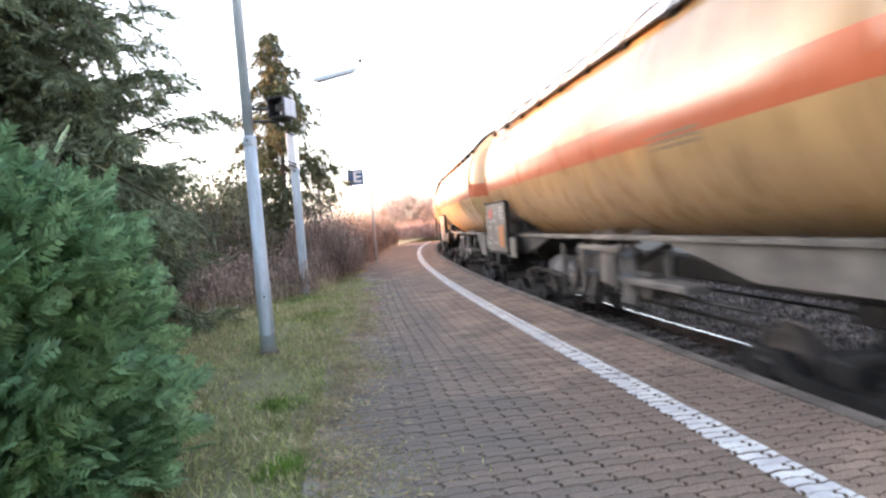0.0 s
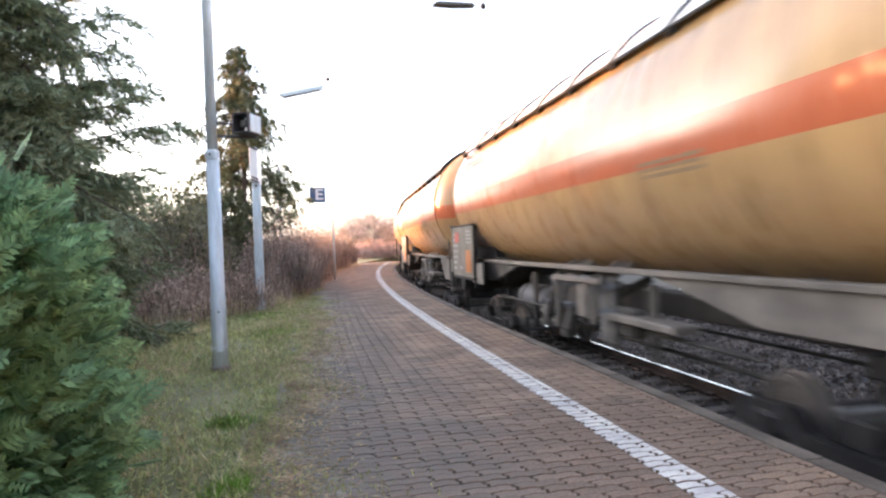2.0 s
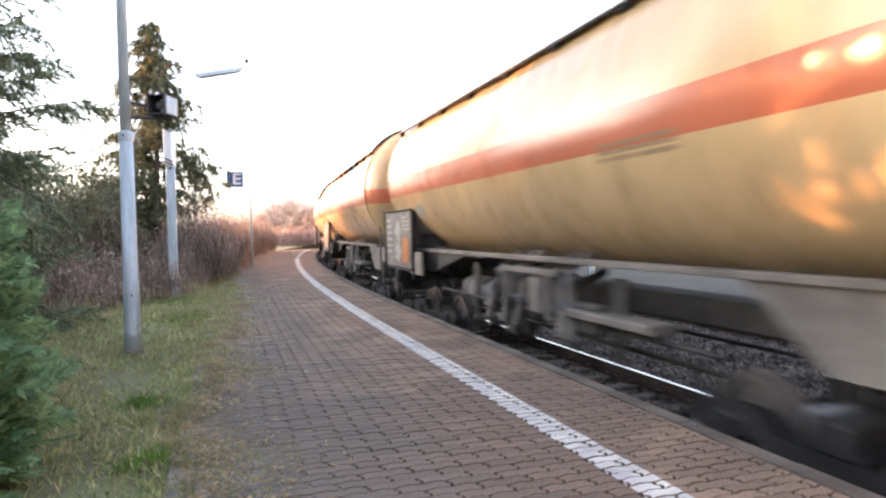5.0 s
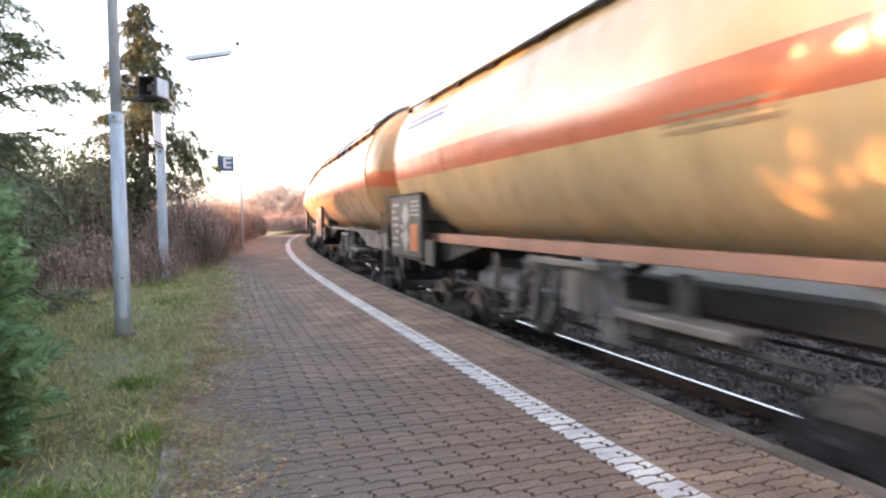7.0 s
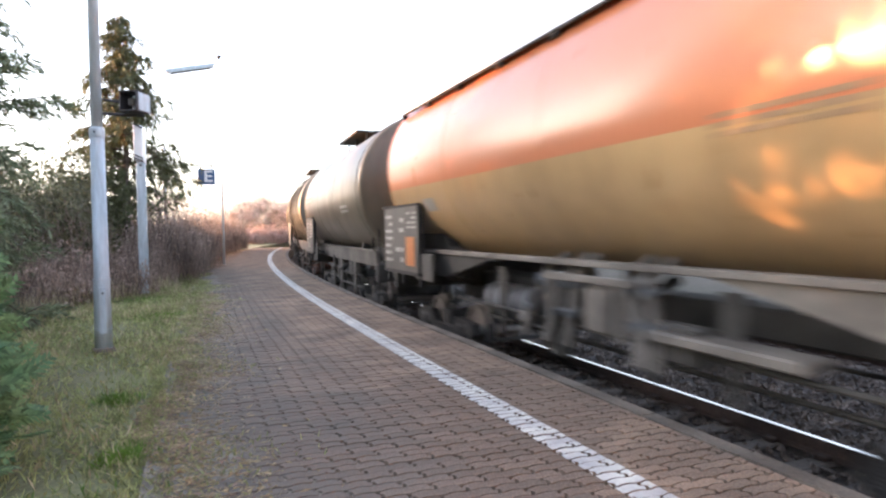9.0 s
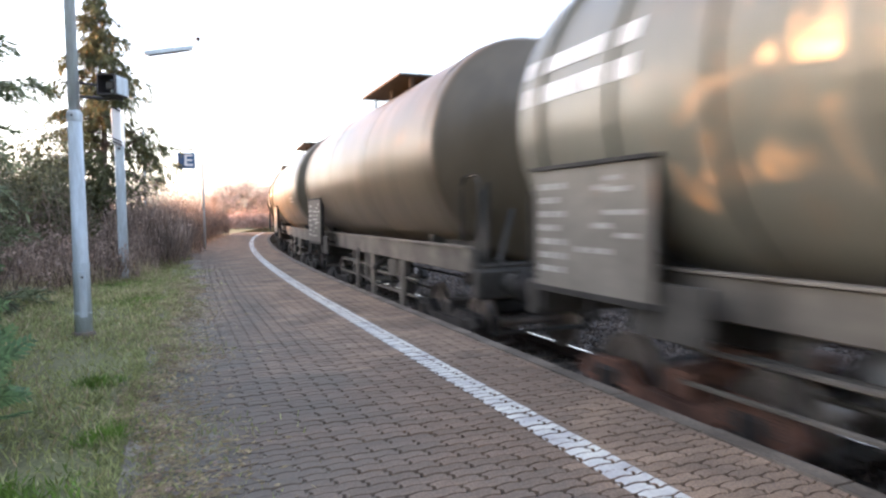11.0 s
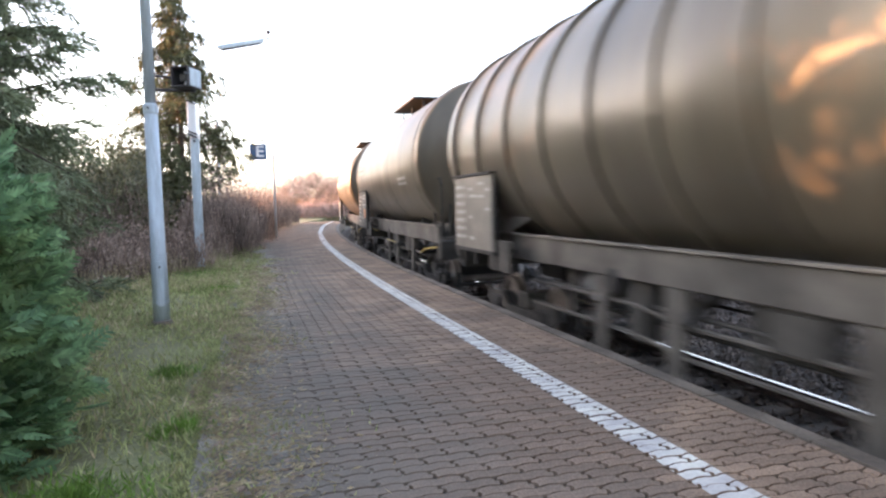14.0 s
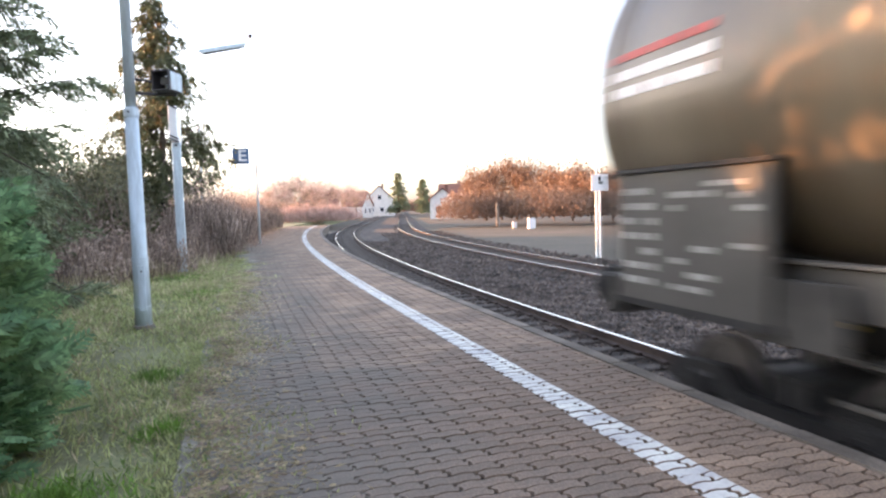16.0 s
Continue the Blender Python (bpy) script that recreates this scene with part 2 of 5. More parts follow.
def shared(name, me, parent, m=None, label=""):
    ob = new(name, me)
    ob.parent = parent
    if m is not None:
        ob.matrix_basis = m
    if label:
        tagged(ob, label)
    return ob


def mesh_of(name, bm, mat, smooth=False):
    if smooth:
        for f in bm.faces:
            f.smooth = True
    me = bpy.data.meshes.new(name)
    bm.to_mesh(me)
    bm.free()
    me.materials.append(mat)
    return me


def box(bm, c, s, bevel=0.0, turn=None):
    m = Matrix.Translation(c) @ (turn or Matrix()) @ Matrix.Diagonal((*s, 1))
    vs = bmesh.ops.create_cube(bm, size=1, matrix=m)["verts"]
    if bevel:
        es = list({e for v in vs for e in v.link_edges})
        bmesh.ops.bevel(bm, geom=es, offset=bevel, segments=1, affect="EDGES", profile=0.5)
    return bm


def boxm(c, s, bevel=0.0, turn=None):
    return box(bmesh.new(), c, s, bevel, turn)


def rod(bm, a, b, r, seg=8, r2=None):
    a, b = Vector(a), Vector(b)
    m = Matrix.Translation((a + b) / 2) @ (b - a).to_track_quat("Z", "Y").to_matrix().to_4x4()
    bmesh.ops.create_cone(bm, cap_ends=True, segments=seg, radius1=r, radius2=r if r2 is None else r2, depth=(b - a).length, matrix=m)
    return bm


def tube(bm, points, r, seg=6):
    for a, b in zip(points, points[1:]):
        rod(bm, a, b, r, seg)
    return bm


def lathe(bm, profile, seg=48, axis="Y", centre=(0, 0, 0)):
    """Turns (position along the axis, radius) about the axis."""
    rings = []
    for p, r in profile:
        ring = []
        for k in range(seg):
            a = 2 * math.pi * k / seg
            u, v = r * math.cos(a), r * math.sin(a)
            co = {"Y": (u, p, v), "X": (p, u, v), "Z": (u, v, p)}[axis]
            ring.append(bm.verts.new(Vector(co) + Vector(centre)))
        rings.append(ring)
    for r0, r1 in zip(rings, rings[1:]):
        for k in range(seg):
            bm.faces.new((r0[k], r0[(k + 1) % seg], r1[(k + 1) % seg], r1[k]))
    bm.faces.new(rings[0][::-1])
    bm.faces.new(rings[-1])
    bmesh.ops.recalc_face_normals(bm, faces=bm.faces)
    return bm


def prism(bm, outline, x0, x1, axis="X"):
    """A plate: an outline of (y, z) carried from x0 to x1 (axis X), or of (x, z) from y0 to y1 (axis Y)."""
    def at(p, d):
        return (d, p[0], p[1]) if axis == "X" else (p[0], d, p[1]) if axis == "Y" else (p[0], p[1], d)
    a = [bm.verts.new(at(p, x0)) for p in outline]
    b = [bm.verts.new(at(p, x1)) for p in outline]
    bm.faces.new(a)
    bm.faces.new(b[::-1])
    n = len(outline)
    for k in range(n):
        bm.faces.new((a[k], b[k], b[(k + 1) % n], a[(k + 1) % n]))
    bmesh.ops.recalc_face_normals(bm, faces=bm.faces)
    return bm


# ---- the line of the track ----
TRACK_X, RAIL_Z, BODY_Z, BEND_Y, BEND_R, BEND_A = 5.17, -0.66, -0.50, 10.0, 260.0, 0.25


def track(s, off=0.0):
    """Place and heading s metres along the track; off: metres to its right. It bends to the right past BEND_Y."""
    d = s - BEND_Y
    if d <= 0:
        x, y, a = TRACK_X, s, 0.0
    else:
        a = min(d / BEND_R, BEND_A)
        x, y = TRACK_X + BEND_R * (1 - math.cos(a)), BEND_Y + BEND_R * math.sin(a)
        rest = max(0.0, d - BEND_A * BEND_R)
        x, y = x + rest * math.sin(a), y + rest * math.cos(a)
    return x + off * math.cos(a), y - off * math.sin(a), a


def steps(s0, s1):
    out, s = [], s0
    while s < s1:
        out.append(s)
        s += 20 if s < -30 else (8 if s < 6 else 2 if s < 90 else 12)
    return out + [s1]


def sweep(bm, outline, s0, s1):
    """Carries an outline of (offset, z) along the track."""
    rings = [[bm.verts.new((*track(s, o)[:2], z)) for o, z in outline] for s in steps(s0, s1)]
    n = len(outline)
    for r0, r1 in zip(rings, rings[1:]):
        for k in range(n):
            bm.faces.new((r0[k], r0[(k + 1) % n], r1[(k + 1) % n], r1[k]))
    bm.faces.new(rings[0])
    bm.faces.new(rings[-1][::-1])
    bmesh.ops.recalc_face_normals(bm, faces=bm.faces)
    return bm


def strip(bm, o0, o1, z, s0, s1):
    rings = [[bm.verts.new((*track(s, o)[:2], z)) for o in (o0, o1)] for s in steps(s0, s1)]
    for r0, r1 in zip(rings, rings[1:]):
        bm.faces.new((r0[0], r0[1], r1[1], r1[0]))
    bmesh.ops.recalc_face_normals(bm, faces=bm.faces)
    return bm


# ---- ground, platform and tracks ----
def structure(ob, label=""):
    return tagged(ob, label, kind="structure")


EDGE, KERB_IN, LINE_AT, LINE_W, PAVE_L = -1.655, -1.84, -2.785, 0.25, -5.54
PLAT_S0, PLAT_S1 = -60.0, 62.0

bm = bmesh.new()
g = [bm.verts.new(p) for p in ((-1500, -1500, -0.98), (1500, -1500, -0.98), (1500, 1500, -0.98), (-1500, 1500, -0.98))]
bm.faces.new(g)
structure(part("ground", bm, M_FIELD), "flat rough ground reaching the horizon")
structure(part("verge", sweep(bmesh.new(), [(-80, -1.2), (-80, -0.06), (-9, -0.03), (PAVE_L, -0.03), (PAVE_L, -1.2)], -60, 140), M_SOIL), "grassy verge with dry patches beside the platform")
structure(part("platform_base", sweep(bmesh.new(), [(PAVE_L, -1.2), (PAVE_L, -0.022), (KERB_IN, -0.022), (KERB_IN, -1.2)], PLAT_S0, PLAT_S1), M_JOINT), "sand bed and joints of the paved platform")
structure(part("trackbed", sweep(bmesh.new(), [(EDGE - 0.1, -1.12), (EDGE - 0.1, RAIL_Z - 0.24), (0.4, RAIL_Z - 0.22), (1.5, RAIL_Z - 0.19), (2.6, RAIL_Z - 0.22), (3.8, RAIL_Z - 0.22), (4.6, RAIL_Z - 0.2), (7.6, RAIL_Z - 0.2), (9.2, -1.12)], -300, 420), M_BED), "dark ballast bed under two tracks")


def rails(off, z, s0, s1, top, name):
    for side in (-1, 1):
        c = off + side * 0.7535
        prof = [(-0.075, -0.17), (0.075, -0.17), (0.075, -0.155), (0.012, -0.13), (0.012, -0.045), (0.036, -0.035), (0.036, -0.006), (-0.036, -0.006), (-0.036, -0.035), (-0.012, -0.045), (-0.012, -0.13), (-0.075, -0.155)]
        r = part(name, sweep(bmesh.new(), [(c + o, z + h) for o, h in prof], s0, s1), M_RAIL)
        structure(r, "rusty steel rail with a shiny running surface")
        part("rail_head", sweep(bmesh.new(), [(c - 0.033, z - 0.005), (c - 0.028, z), (c + 0.028, z), (c + 0.033, z - 0.005)], s0, s1), top, r, "polished running surface")


rails(0.0, RAIL_Z, -300, 420, M_RAILTOP, "rail")
rails(6.0, RAIL_Z - 0.02, -300, 420, M_RAILTOP, "rail")


def rail_fixings():
    sleeper = mesh_of("sleeper", boxm((0, 0, 0), (2.6, 0.24, 0.16), 0.02), M_SLEEPER)
    clip = bmesh.new()
    for side in (-0.7535, 0.7535):
        for d in (-0.12, 0.12):
            box(clip, (side + d, 0, 0.02), (0.09, 0.14, 0.05), 0.01)
    clip = mesh_of("rail_clip", clip, M_RAIL)
    for off, s0, s1 in ((0.0, 2.0, 95.0), (6.0, 6.0, 90.0)):
        bed = new("sleepers")
        structure(bed, "row of weathered sleepers in the ballast")
        for k in range(int((s1 - s0) / 0.63)):
            x, y, a = track(s0 + 0.63 * k, off)
            ob = shared("sleeper", sleeper, bed, pose(x, y, RAIL_Z - 0.25, 0, 0, -math.degrees(a)))
            if k < 75:
                shared("rail_clip", clip, ob, pose(0, 0, 0.09))


rail_fixings()


# ---- wagons ----
SPEED = 15.3
# crossing time of each wagon's data board, kind
TRAIN = [
    (0.542, "shade"), (1.491, "pipe"), (2.489, "shade"), (3.437, "cover"), (4.418, "shade"), (5.38, "pipe"), (6.342, "pipe_plate"),
    (7.295, "pipe_salmon"), (8.288, "shade"), (9.24, "pipe_orange"), (10.03, "grey"), (10.825, "silver"), (11.69, "brown"),
    (12.525, "grey"), (13.293, "ribbed_skirt"), (14.164, "ribbed"), (14.966, "grey_marked"), (15.798, "brown_last"),
]
LENGTH = [15.2] + [round(SPEED * (b[0] - a[0]), 2) for a, b in zip(TRAIN, TRAIN[1:])]
WHEEL_R = 0.46


def bogie_meshes(mat, tag):
    out = {}
    side = [(-1.42, 0.50), (-1.30, 0.66), (-0.62, 0.70), (-0.42, 0.50), (0.42, 0.50), (0.62, 0.70), (1.30, 0.66), (1.42, 0.50), (1.25, 0.40), (0.62, 0.44), (0.44, 0.27), (-0.44, 0.27), (-0.62, 0.44), (-1.25, 0.40)]
    out["side_frame"] = mesh_of("side_frame", prism(bmesh.new(), side, -0.07, 0.07), mat)
    b = boxm((0, 0, 0.62), (2.0, 0.42, 0.26), 0.03)
    box(b, (0, 0, 0.80), (0.6, 0.6, 0.16), 0.03)
    out["bolster"] = mesh_of("bolster", b, mat)
    out["axle_box"] = mesh_of("axle_box", lathe(boxm((0, 0, 0), (0.18, 0.30, 0.30), 0.04), [(-0.14, 0.05), (-0.13, 0.12), (0.0, 0.13)], 14, "X"), M_BLACK)
    b = bmesh.new()
    lathe(b, [(0.015 * k - 0.10, 0.055 if k % 2 else 0.078) for k in range(14)], 10, "Z")
    out["spring"] = mesh_of("spring", b, M_BLACK)
    b = bmesh.new()
    for d in (-1, 1):
        prof = [(0.68, 0.10), (0.685, 0.18), (0.72, 0.20), (0.725, 0.37), (0.692, 0.39), (0.690, 0.487), (0.718, 0.49), (0.724, 0.462), (0.82, 0.455), (0.822, 0.39), (0.77, 0.37), (0.775, 0.20), (0.82, 0.18), (0.82, 0.10)]
        lathe(b, [(p * d, r) for p, r in (prof if d > 0 else prof[::-1])], 32, "X")
        for k in range(3):
            a = 2.1 * k
            box(b, (d * 0.78, 0.28 * math.cos(a), 0.28 * math.sin(a)), (0.03, 0.09, 0.05), 0.01, Matrix.Rotation(a, 4, "X"))
    lathe(b, [(-0.98, 0.06), (-0.9, 0.075), (0.9, 0.075), (0.98, 0.06)], 12, "X")
    out["wheelset"] = mesh_of("wheelset", b, M_WHEEL)
    b = bmesh.new()
    rod(b, (-0.9, 0, 0.36), (0.9, 0, 0.36), 0.035)
    for d in (-0.78, 0.78):
        box(b, (d, 0.0, 0.45), (0.09, 0.07, 0.34), 0.015)
    out["brake_block"] = mesh_of("brake_beam", b, M_BLACK)
    return out


BOGIE = {"black": bogie_meshes(M_BLACK, "black"), "rust": bogie_meshes(M_RUST, "rust"), "grey": bogie_meshes(M_UNDER, "grey")}
WHEELS = []
WAGONS = []


DROP = RAIL_Z - BODY_Z


def bogie(wagon, y, kind, index):
    k = BOGIE[kind]
    root = part("bogie", boxm((0, y, 0.90), (0.9, 0.9, 0.22), 0.02), M_BLACK, wagon, "two-axle bogie with coil springs")
    for s in (-1, 1):
        shared("side_frame", k["side_frame"], root, pose(s * 1.0, y, DROP))
        for d in (-0.9, 0.9):
            shared("axle_box", k["axle_box"], root, pose(s * 1.02, y + d, WHEEL_R + DROP, 0, 0, 0 if s > 0 else 180))
            for e in (-0.24, 0.24):
                shared("spring", k["spring"], root, pose(s * 1.02, y + d + e, 0.58 + DROP))
    shared("bolster", k["bolster"], root, pose(0, y, DROP))
    for d in (-1.5, -0.3, 0.3, 1.5):
        shared("brake_beam", k["brake_block"], root, pose(0, y + d * 0.97, 0.04 + DROP))
    for d in (-0.9, 0.9):
        w = shared("wheelset", k["wheelset"], root, pose(0, y + d, WHEEL_R + DROP))
        WHEELS.append((w, y + d, index))


def tank_profile(half, r, dish, n=9):
    end = [(half - dish + dish * math.sin(a), r * math.cos(a) ** 0.7 if a < 1.56 else 0.02) for a in (i * 1.5707 / n for i in range(n + 1))]
    return [(-p, q) for p, q in end[::-1]] + end


# how much further the oil tanks end from the front coupling than from the rear one
FRONT_CUT = {"ribbed_skirt": -0.5, "grey": -0.35, "brown": 0.3, "brown_last": 0.58}


def flat_profile(half, r, dish, cut):
    """A tank with a tight knuckle and a shallow domed end."""
    k = 0.13
    end = [(half - dish - k + k * math.sin(a), r - k + k * math.cos(a)) for a in (0.0, 0.4, 0.8, 1.2, 1.5)]
    r1 = end[-1][1]
    end += [(half - dish + dish * (1 - f * f), r1 * f) for f in (0.93, 0.8, 0.65, 0.45, 0.25, 0.01)]
    return [(cut - p, q) for p, q in end[::-1]] + end


def arc_shell(bm, r0, r1, a0, a1, y0, y1, zc, n=14):
    """A bent sheet over the tank, from angle a0 to a1 (degrees from the top)."""
    rows = []
    for i in range(n + 1):
        a = radians(a0 + (a1 - a0) * i / n)
        rows.append([bm.verts.new((r * math.sin(a), y, zc + r * math.cos(a))) for y in (y0, y1) for r in (r0, r1)])
    for p, q in zip(rows, rows[1:]):
        for i, j in ((0, 2), (2, 3), (3, 1), (1, 0)):
            bm.faces.new((p[i], p[j], q[j], q[i]))
    bm.faces.new((rows[0][0], rows[0][1], rows[0][3], rows[0][2]))
    bm.faces.new((rows[-1][0], rows[-1][2], rows[-1][3], rows[-1][1]))
    bmesh.ops.recalc_face_normals(bm, faces=bm.faces)
    return bm


def bars(root, name, mat, x, y0, y1, z0, z1, rows, rng, thick=0.006, fill=0.9):
    """Rows of plain bars in place of small writing, on a face that looks to -x."""
    bm, h = bmesh.new(), (z1 - z0) / rows
    for k in range(rows):
        y, z = y1, z1 - (k + 0.5) * h
        while y > y0 + 0.08:
            w = min(rng.uniform(0.08, 0.32), y - y0)
            if rng.random() < fill:
                box(bm, (x, y - w / 2, z), (thick, w * 0.9, h * 0.45))
            y -= w + 0.05
    return tagged(part(name, bm, mat, root), kind="stuff")


def wagon(index, kind, L):
    rng = random.Random(100 + index)
    gas = kind.startswith(("shade", "pipe", "cover"))
    root = new("tank_wagon")
    labels = {
        "shade": "cream yellow gas tank wagon with orange stripe and white ribbed sunshade",
        "pipe": "cream yellow gas tank wagon with orange stripe and dark top pipe",
        "cover": "yellow gas tank wagon with orange stripe and grey sunshade",
        "pipe_plate": "yellow gas tank wagon with orange stripe and warning plates",
        "pipe_salmon": "yellow gas tank wagon with orange stripe and salmon side sill",
        "pipe_orange": "orange yellow gas tank wagon with orange band and top pipe",
        "grey": "grey brown sooty oil tank wagon with a walkway on top",
        "silver": "silver grey oil tank wagon with hoops and rusty bogies",
        "brown": "smooth brown sooty oil tank wagon with a grey data board",
        "ribbed_skirt": "ribbed grey oil tank wagon with a long side skirt",
        "ribbed": "ribbed grey oil tank wagon on tapered grey saddles",
        "grey_marked": "grey brown oil tank wagon with yellow brake rods",
        "brown_last": "smooth brown oil tank wagon at the end of the train",
    }
    tagged(root, labels[kind], "tank wagon", "wagons of the goods train")
    cut = 0.0 if gas else FRONT_CUT.get(kind, 0.0)
    R, zc = (1.68, 3.20) if gas else (1.74, 3.02)
    half = L / 2 - (0.60 if gas else 0.80)
    mat = {"shade": M_YELLOW_B, "pipe": M_YELLOW, "cover": M_YELLOW_B, "pipe_plate": M_YELLOW, "pipe_salmon": M_YELLOW, "pipe_orange": M_SALMON_TOP,
           "silver": M_SILVER, "brown": M_BROWN, "brown_last": M_BROWN}.get(kind, M_GREY)
    tank = part("tank", lathe(bmesh.new(), tank_profile(half, R, 0.95) if gas else flat_profile(half, R, 0.26, cut), 72, "Y", (0, 0, zc)), mat, root, smooth=True)
    # weld seams or hoops
    ribs = kind.startswith(("ribbed", "silver"))
    n = int((2 * half - 1.6) / (1.05 if ribs else 2.6))
    for k in range(n + 1):
        y = -half + (0.8 if gas else 0.75 + cut) + (2 * half - (1.6 if gas else 1.5 + cut)) * k / n
        w, h = (0.05, 0.045) if ribs else (0.02, 0.006)
        part("hoop" if ribs else "weld_seam", lathe(bmesh.new(), [(y - w, R - 0.02), (y - w, R + h), (y + w, R + h), (y + w, R - 0.02)], 48, "Y", (0, 0, zc)), mat, tank, smooth=False)
    if not gas:
        for s in (-1, 1):     # end flange line
            part("end_flange", lathe(bmesh.new(), [(s * (half - 0.62), R - 0.02), (s * (half - 0.60), R + 0.015), (s * (half - 0.56), R + 0.015), (s * (half - 0.54), R - 0.02)][::s], 48, "Y", (0, cut if s < 0 else 0, zc)), mat, tank)
    # underframe
    part("centre_sill", boxm((0, 0, 1.12), (0.5, L - 1.5, 0.30), 0.02), M_UNDER, root)
    for s in (-1, 1):
        part("headstock", boxm((0, s * (L / 2 - 0.72), 1.06), (2.7, 0.22, 0.42), 0.03), M_UNDER, root)
        part("coupling_hook", tube(bmesh.new(), [(0, s * (L / 2 - 0.62), 1.05), (0, s * (L / 2 - 0.25), 1.05), (0, s * (L / 2 - 0.12), 0.92), (0, s * (L / 2 - 0.2), 0.62)], 0.05), M_BLACK, root)
        for x in (-0.88, 0.88):
            b = part("buffer", lathe(bmesh.new(), [(0, 0.15), (0.26, 0.15), (0.27, 0.11), (0.50, 0.11)], 16, "Y"), M_RED if kind == "pipe" and s < 0 else M_UNDER, root)
            b.matrix_basis = pose(x, s * (L / 2 - 0.61), 1.06, 0, 0, 0 if s > 0 else 180)
            part("buffer_head", lathe(bmesh.new(), [(0.48, 0.20), (0.54, 0.23), (0.59, 0.21), (0.61, 0.10)], 20, "Y"), M_BLACK, b)
        part("brake_hose", tube(bmesh.new(), [(0.45, s * (L / 2 - 0.6), 0.95), (0.45, s * (L / 2 - 0.35), 0.8), (0.4, s * (L / 2 - 0.3), 0.5)], 0.025), M_BLACK, root)
    sill_mat = M_SILL if kind == "pipe_salmon" else M_SADDLE
    sill_h = 0.16 if kind == "pipe_salmon" else 0.07
    for s in (-1, 1):
        if kind == "ribbed_skirt":
            part("skirt", prism(bmesh.new(), [(-half + 0.1, 1.74), (half - 0.9, 1.74), (half - 0.9, 1.14), (-half + 0.1, 1.14)], s * 1.32, s * 1.36), M_SADDLE, root, "long flat side skirt")
            part("side_sill", boxm((s * 1.36, 0, 1.16), (0.10, 2 * half - 1.6, 0.10), 0.01), M_BLACK, root)
        elif gas:
            part("side_sill", boxm((s * 1.24, 0, 1.66), (0.16, 2 * half - 2.2, sill_h), 0.01), sill_mat, root, "salmon side sill" if kind == "pipe_salmon" else "")
        else:
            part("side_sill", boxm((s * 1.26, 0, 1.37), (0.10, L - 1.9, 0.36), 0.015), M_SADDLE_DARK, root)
        for e in (-1, 1):
            y0 = e * (L / 2 - 0.9)
            if gas:
                prof = [(y0, 1.24), (y0, 1.64), (y0 - e * 4.4, 1.64), (y0 - e * 2.5, 1.24)] if kind.startswith(("shade", "pipe_orange")) or e > 0 else [(y0, 1.0), (y0, 1.64), (y0 - e * 2.4, 1.64), (y0 - e * 1.6, 1.0)]
                part("saddle_plate", prism(bmesh.new(), prof, s * 1.20, s * 1.26), M_SADDLE if e < 0 else M_UNDER, root, "tapered grey saddle plate")
            elif kind == "ribbed":
                part("saddle_plate", prism(bmesh.new(), [(y0, 1.22), (y0, 1.85), (y0 - e * 2.8, 1.85), (y0 - e * 1.0, 1.22)], s * 1.20, s * 1.26), M_SADDLE, root, "tapered grey saddle plate")
            else:
                part("saddle_plate", prism(bmesh.new(), [(y0 - e * 0.1, 1.32), (y0 - e * 0.1, 2.5), (y0 - e * 0.5, 2.2), (y0 - e * 1.7, 1.62), (y0 - e * 2.6, 1.5), (y0 - e * 2.6, 1.32)], s * 0.98, s * 1.04), M_UNDER, root, "curved end saddle plate")
    for e in (-1, 1):
        part("cross_bearer", prism(bmesh.new(), [(-1.25, 1.30), (-1.25, 1.72), (-0.8, 1.55), (0, 1.44), (0.8, 1.55), (1.25, 1.72), (1.25, 1.30), (0.4, 0.98), (-0.4, 0.98)], e * (L / 2 - 2.7) - 0.06, e * (L / 2 - 2.7) + 0.06, "Y"), M_UNDER, root)
    if gas:
        for s in (-1, 1):
            part("cradle", prism(bmesh.new(), [(L / 2 - 0.8, 1.25), (L / 2 - 0.8, 2.45), (L / 2 - 2.6, 2.45), (L / 2 - 2.95, 2.1), (L / 2 - 3.3, 1.75), (L / 2 - 3.9, 1.66), (L / 2 - 3.9, 1.25)], s * 0.95, s * 1.15), M_BLACK, root, "dark curved tank cradle")
    # data board at the rear end
    by1, by0 = (L / 2 - 0.93, L / 2 - 2.98) if gas else (L / 2 - 0.83, L / 2 - 2.57) if kind == "ribbed_skirt" else (L / 2 - 1.42, L / 2 - 3.2)
    bt, bb = (2.47, 1.28) if gas else (2.13, 1.27) if kind == "ribbed_skirt" else (2.28, 1.14) if kind == "brown_last" else (2.48, 1.30)
    bx = -1.60 if gas else -1.68
    bmat = M_BOARD_PALE if kind in ("shade", "cover", "ribbed", "pipe", "silver") else M_BOARD
    board = part("data_board", boxm((bx, (by0 + by1) / 2, (bt + bb) / 2), (0.04, by1 - by0, bt - bb), 0.01), bmat, root, "grey data board with white stencilled rows")
    part("board_rail", boxm((bx - 0.01, (by0 + by1) / 2, bt + 0.02), (0.09, by1 - by0 + 0.08, 0.035)), M_BLACK, board)
    part("board_rail", boxm((bx + 0.03, (by0 + by1) / 2, bb - 0.02), (0.10, by1 - by0 + 0.08, 0.06)), M_BLACK, board)
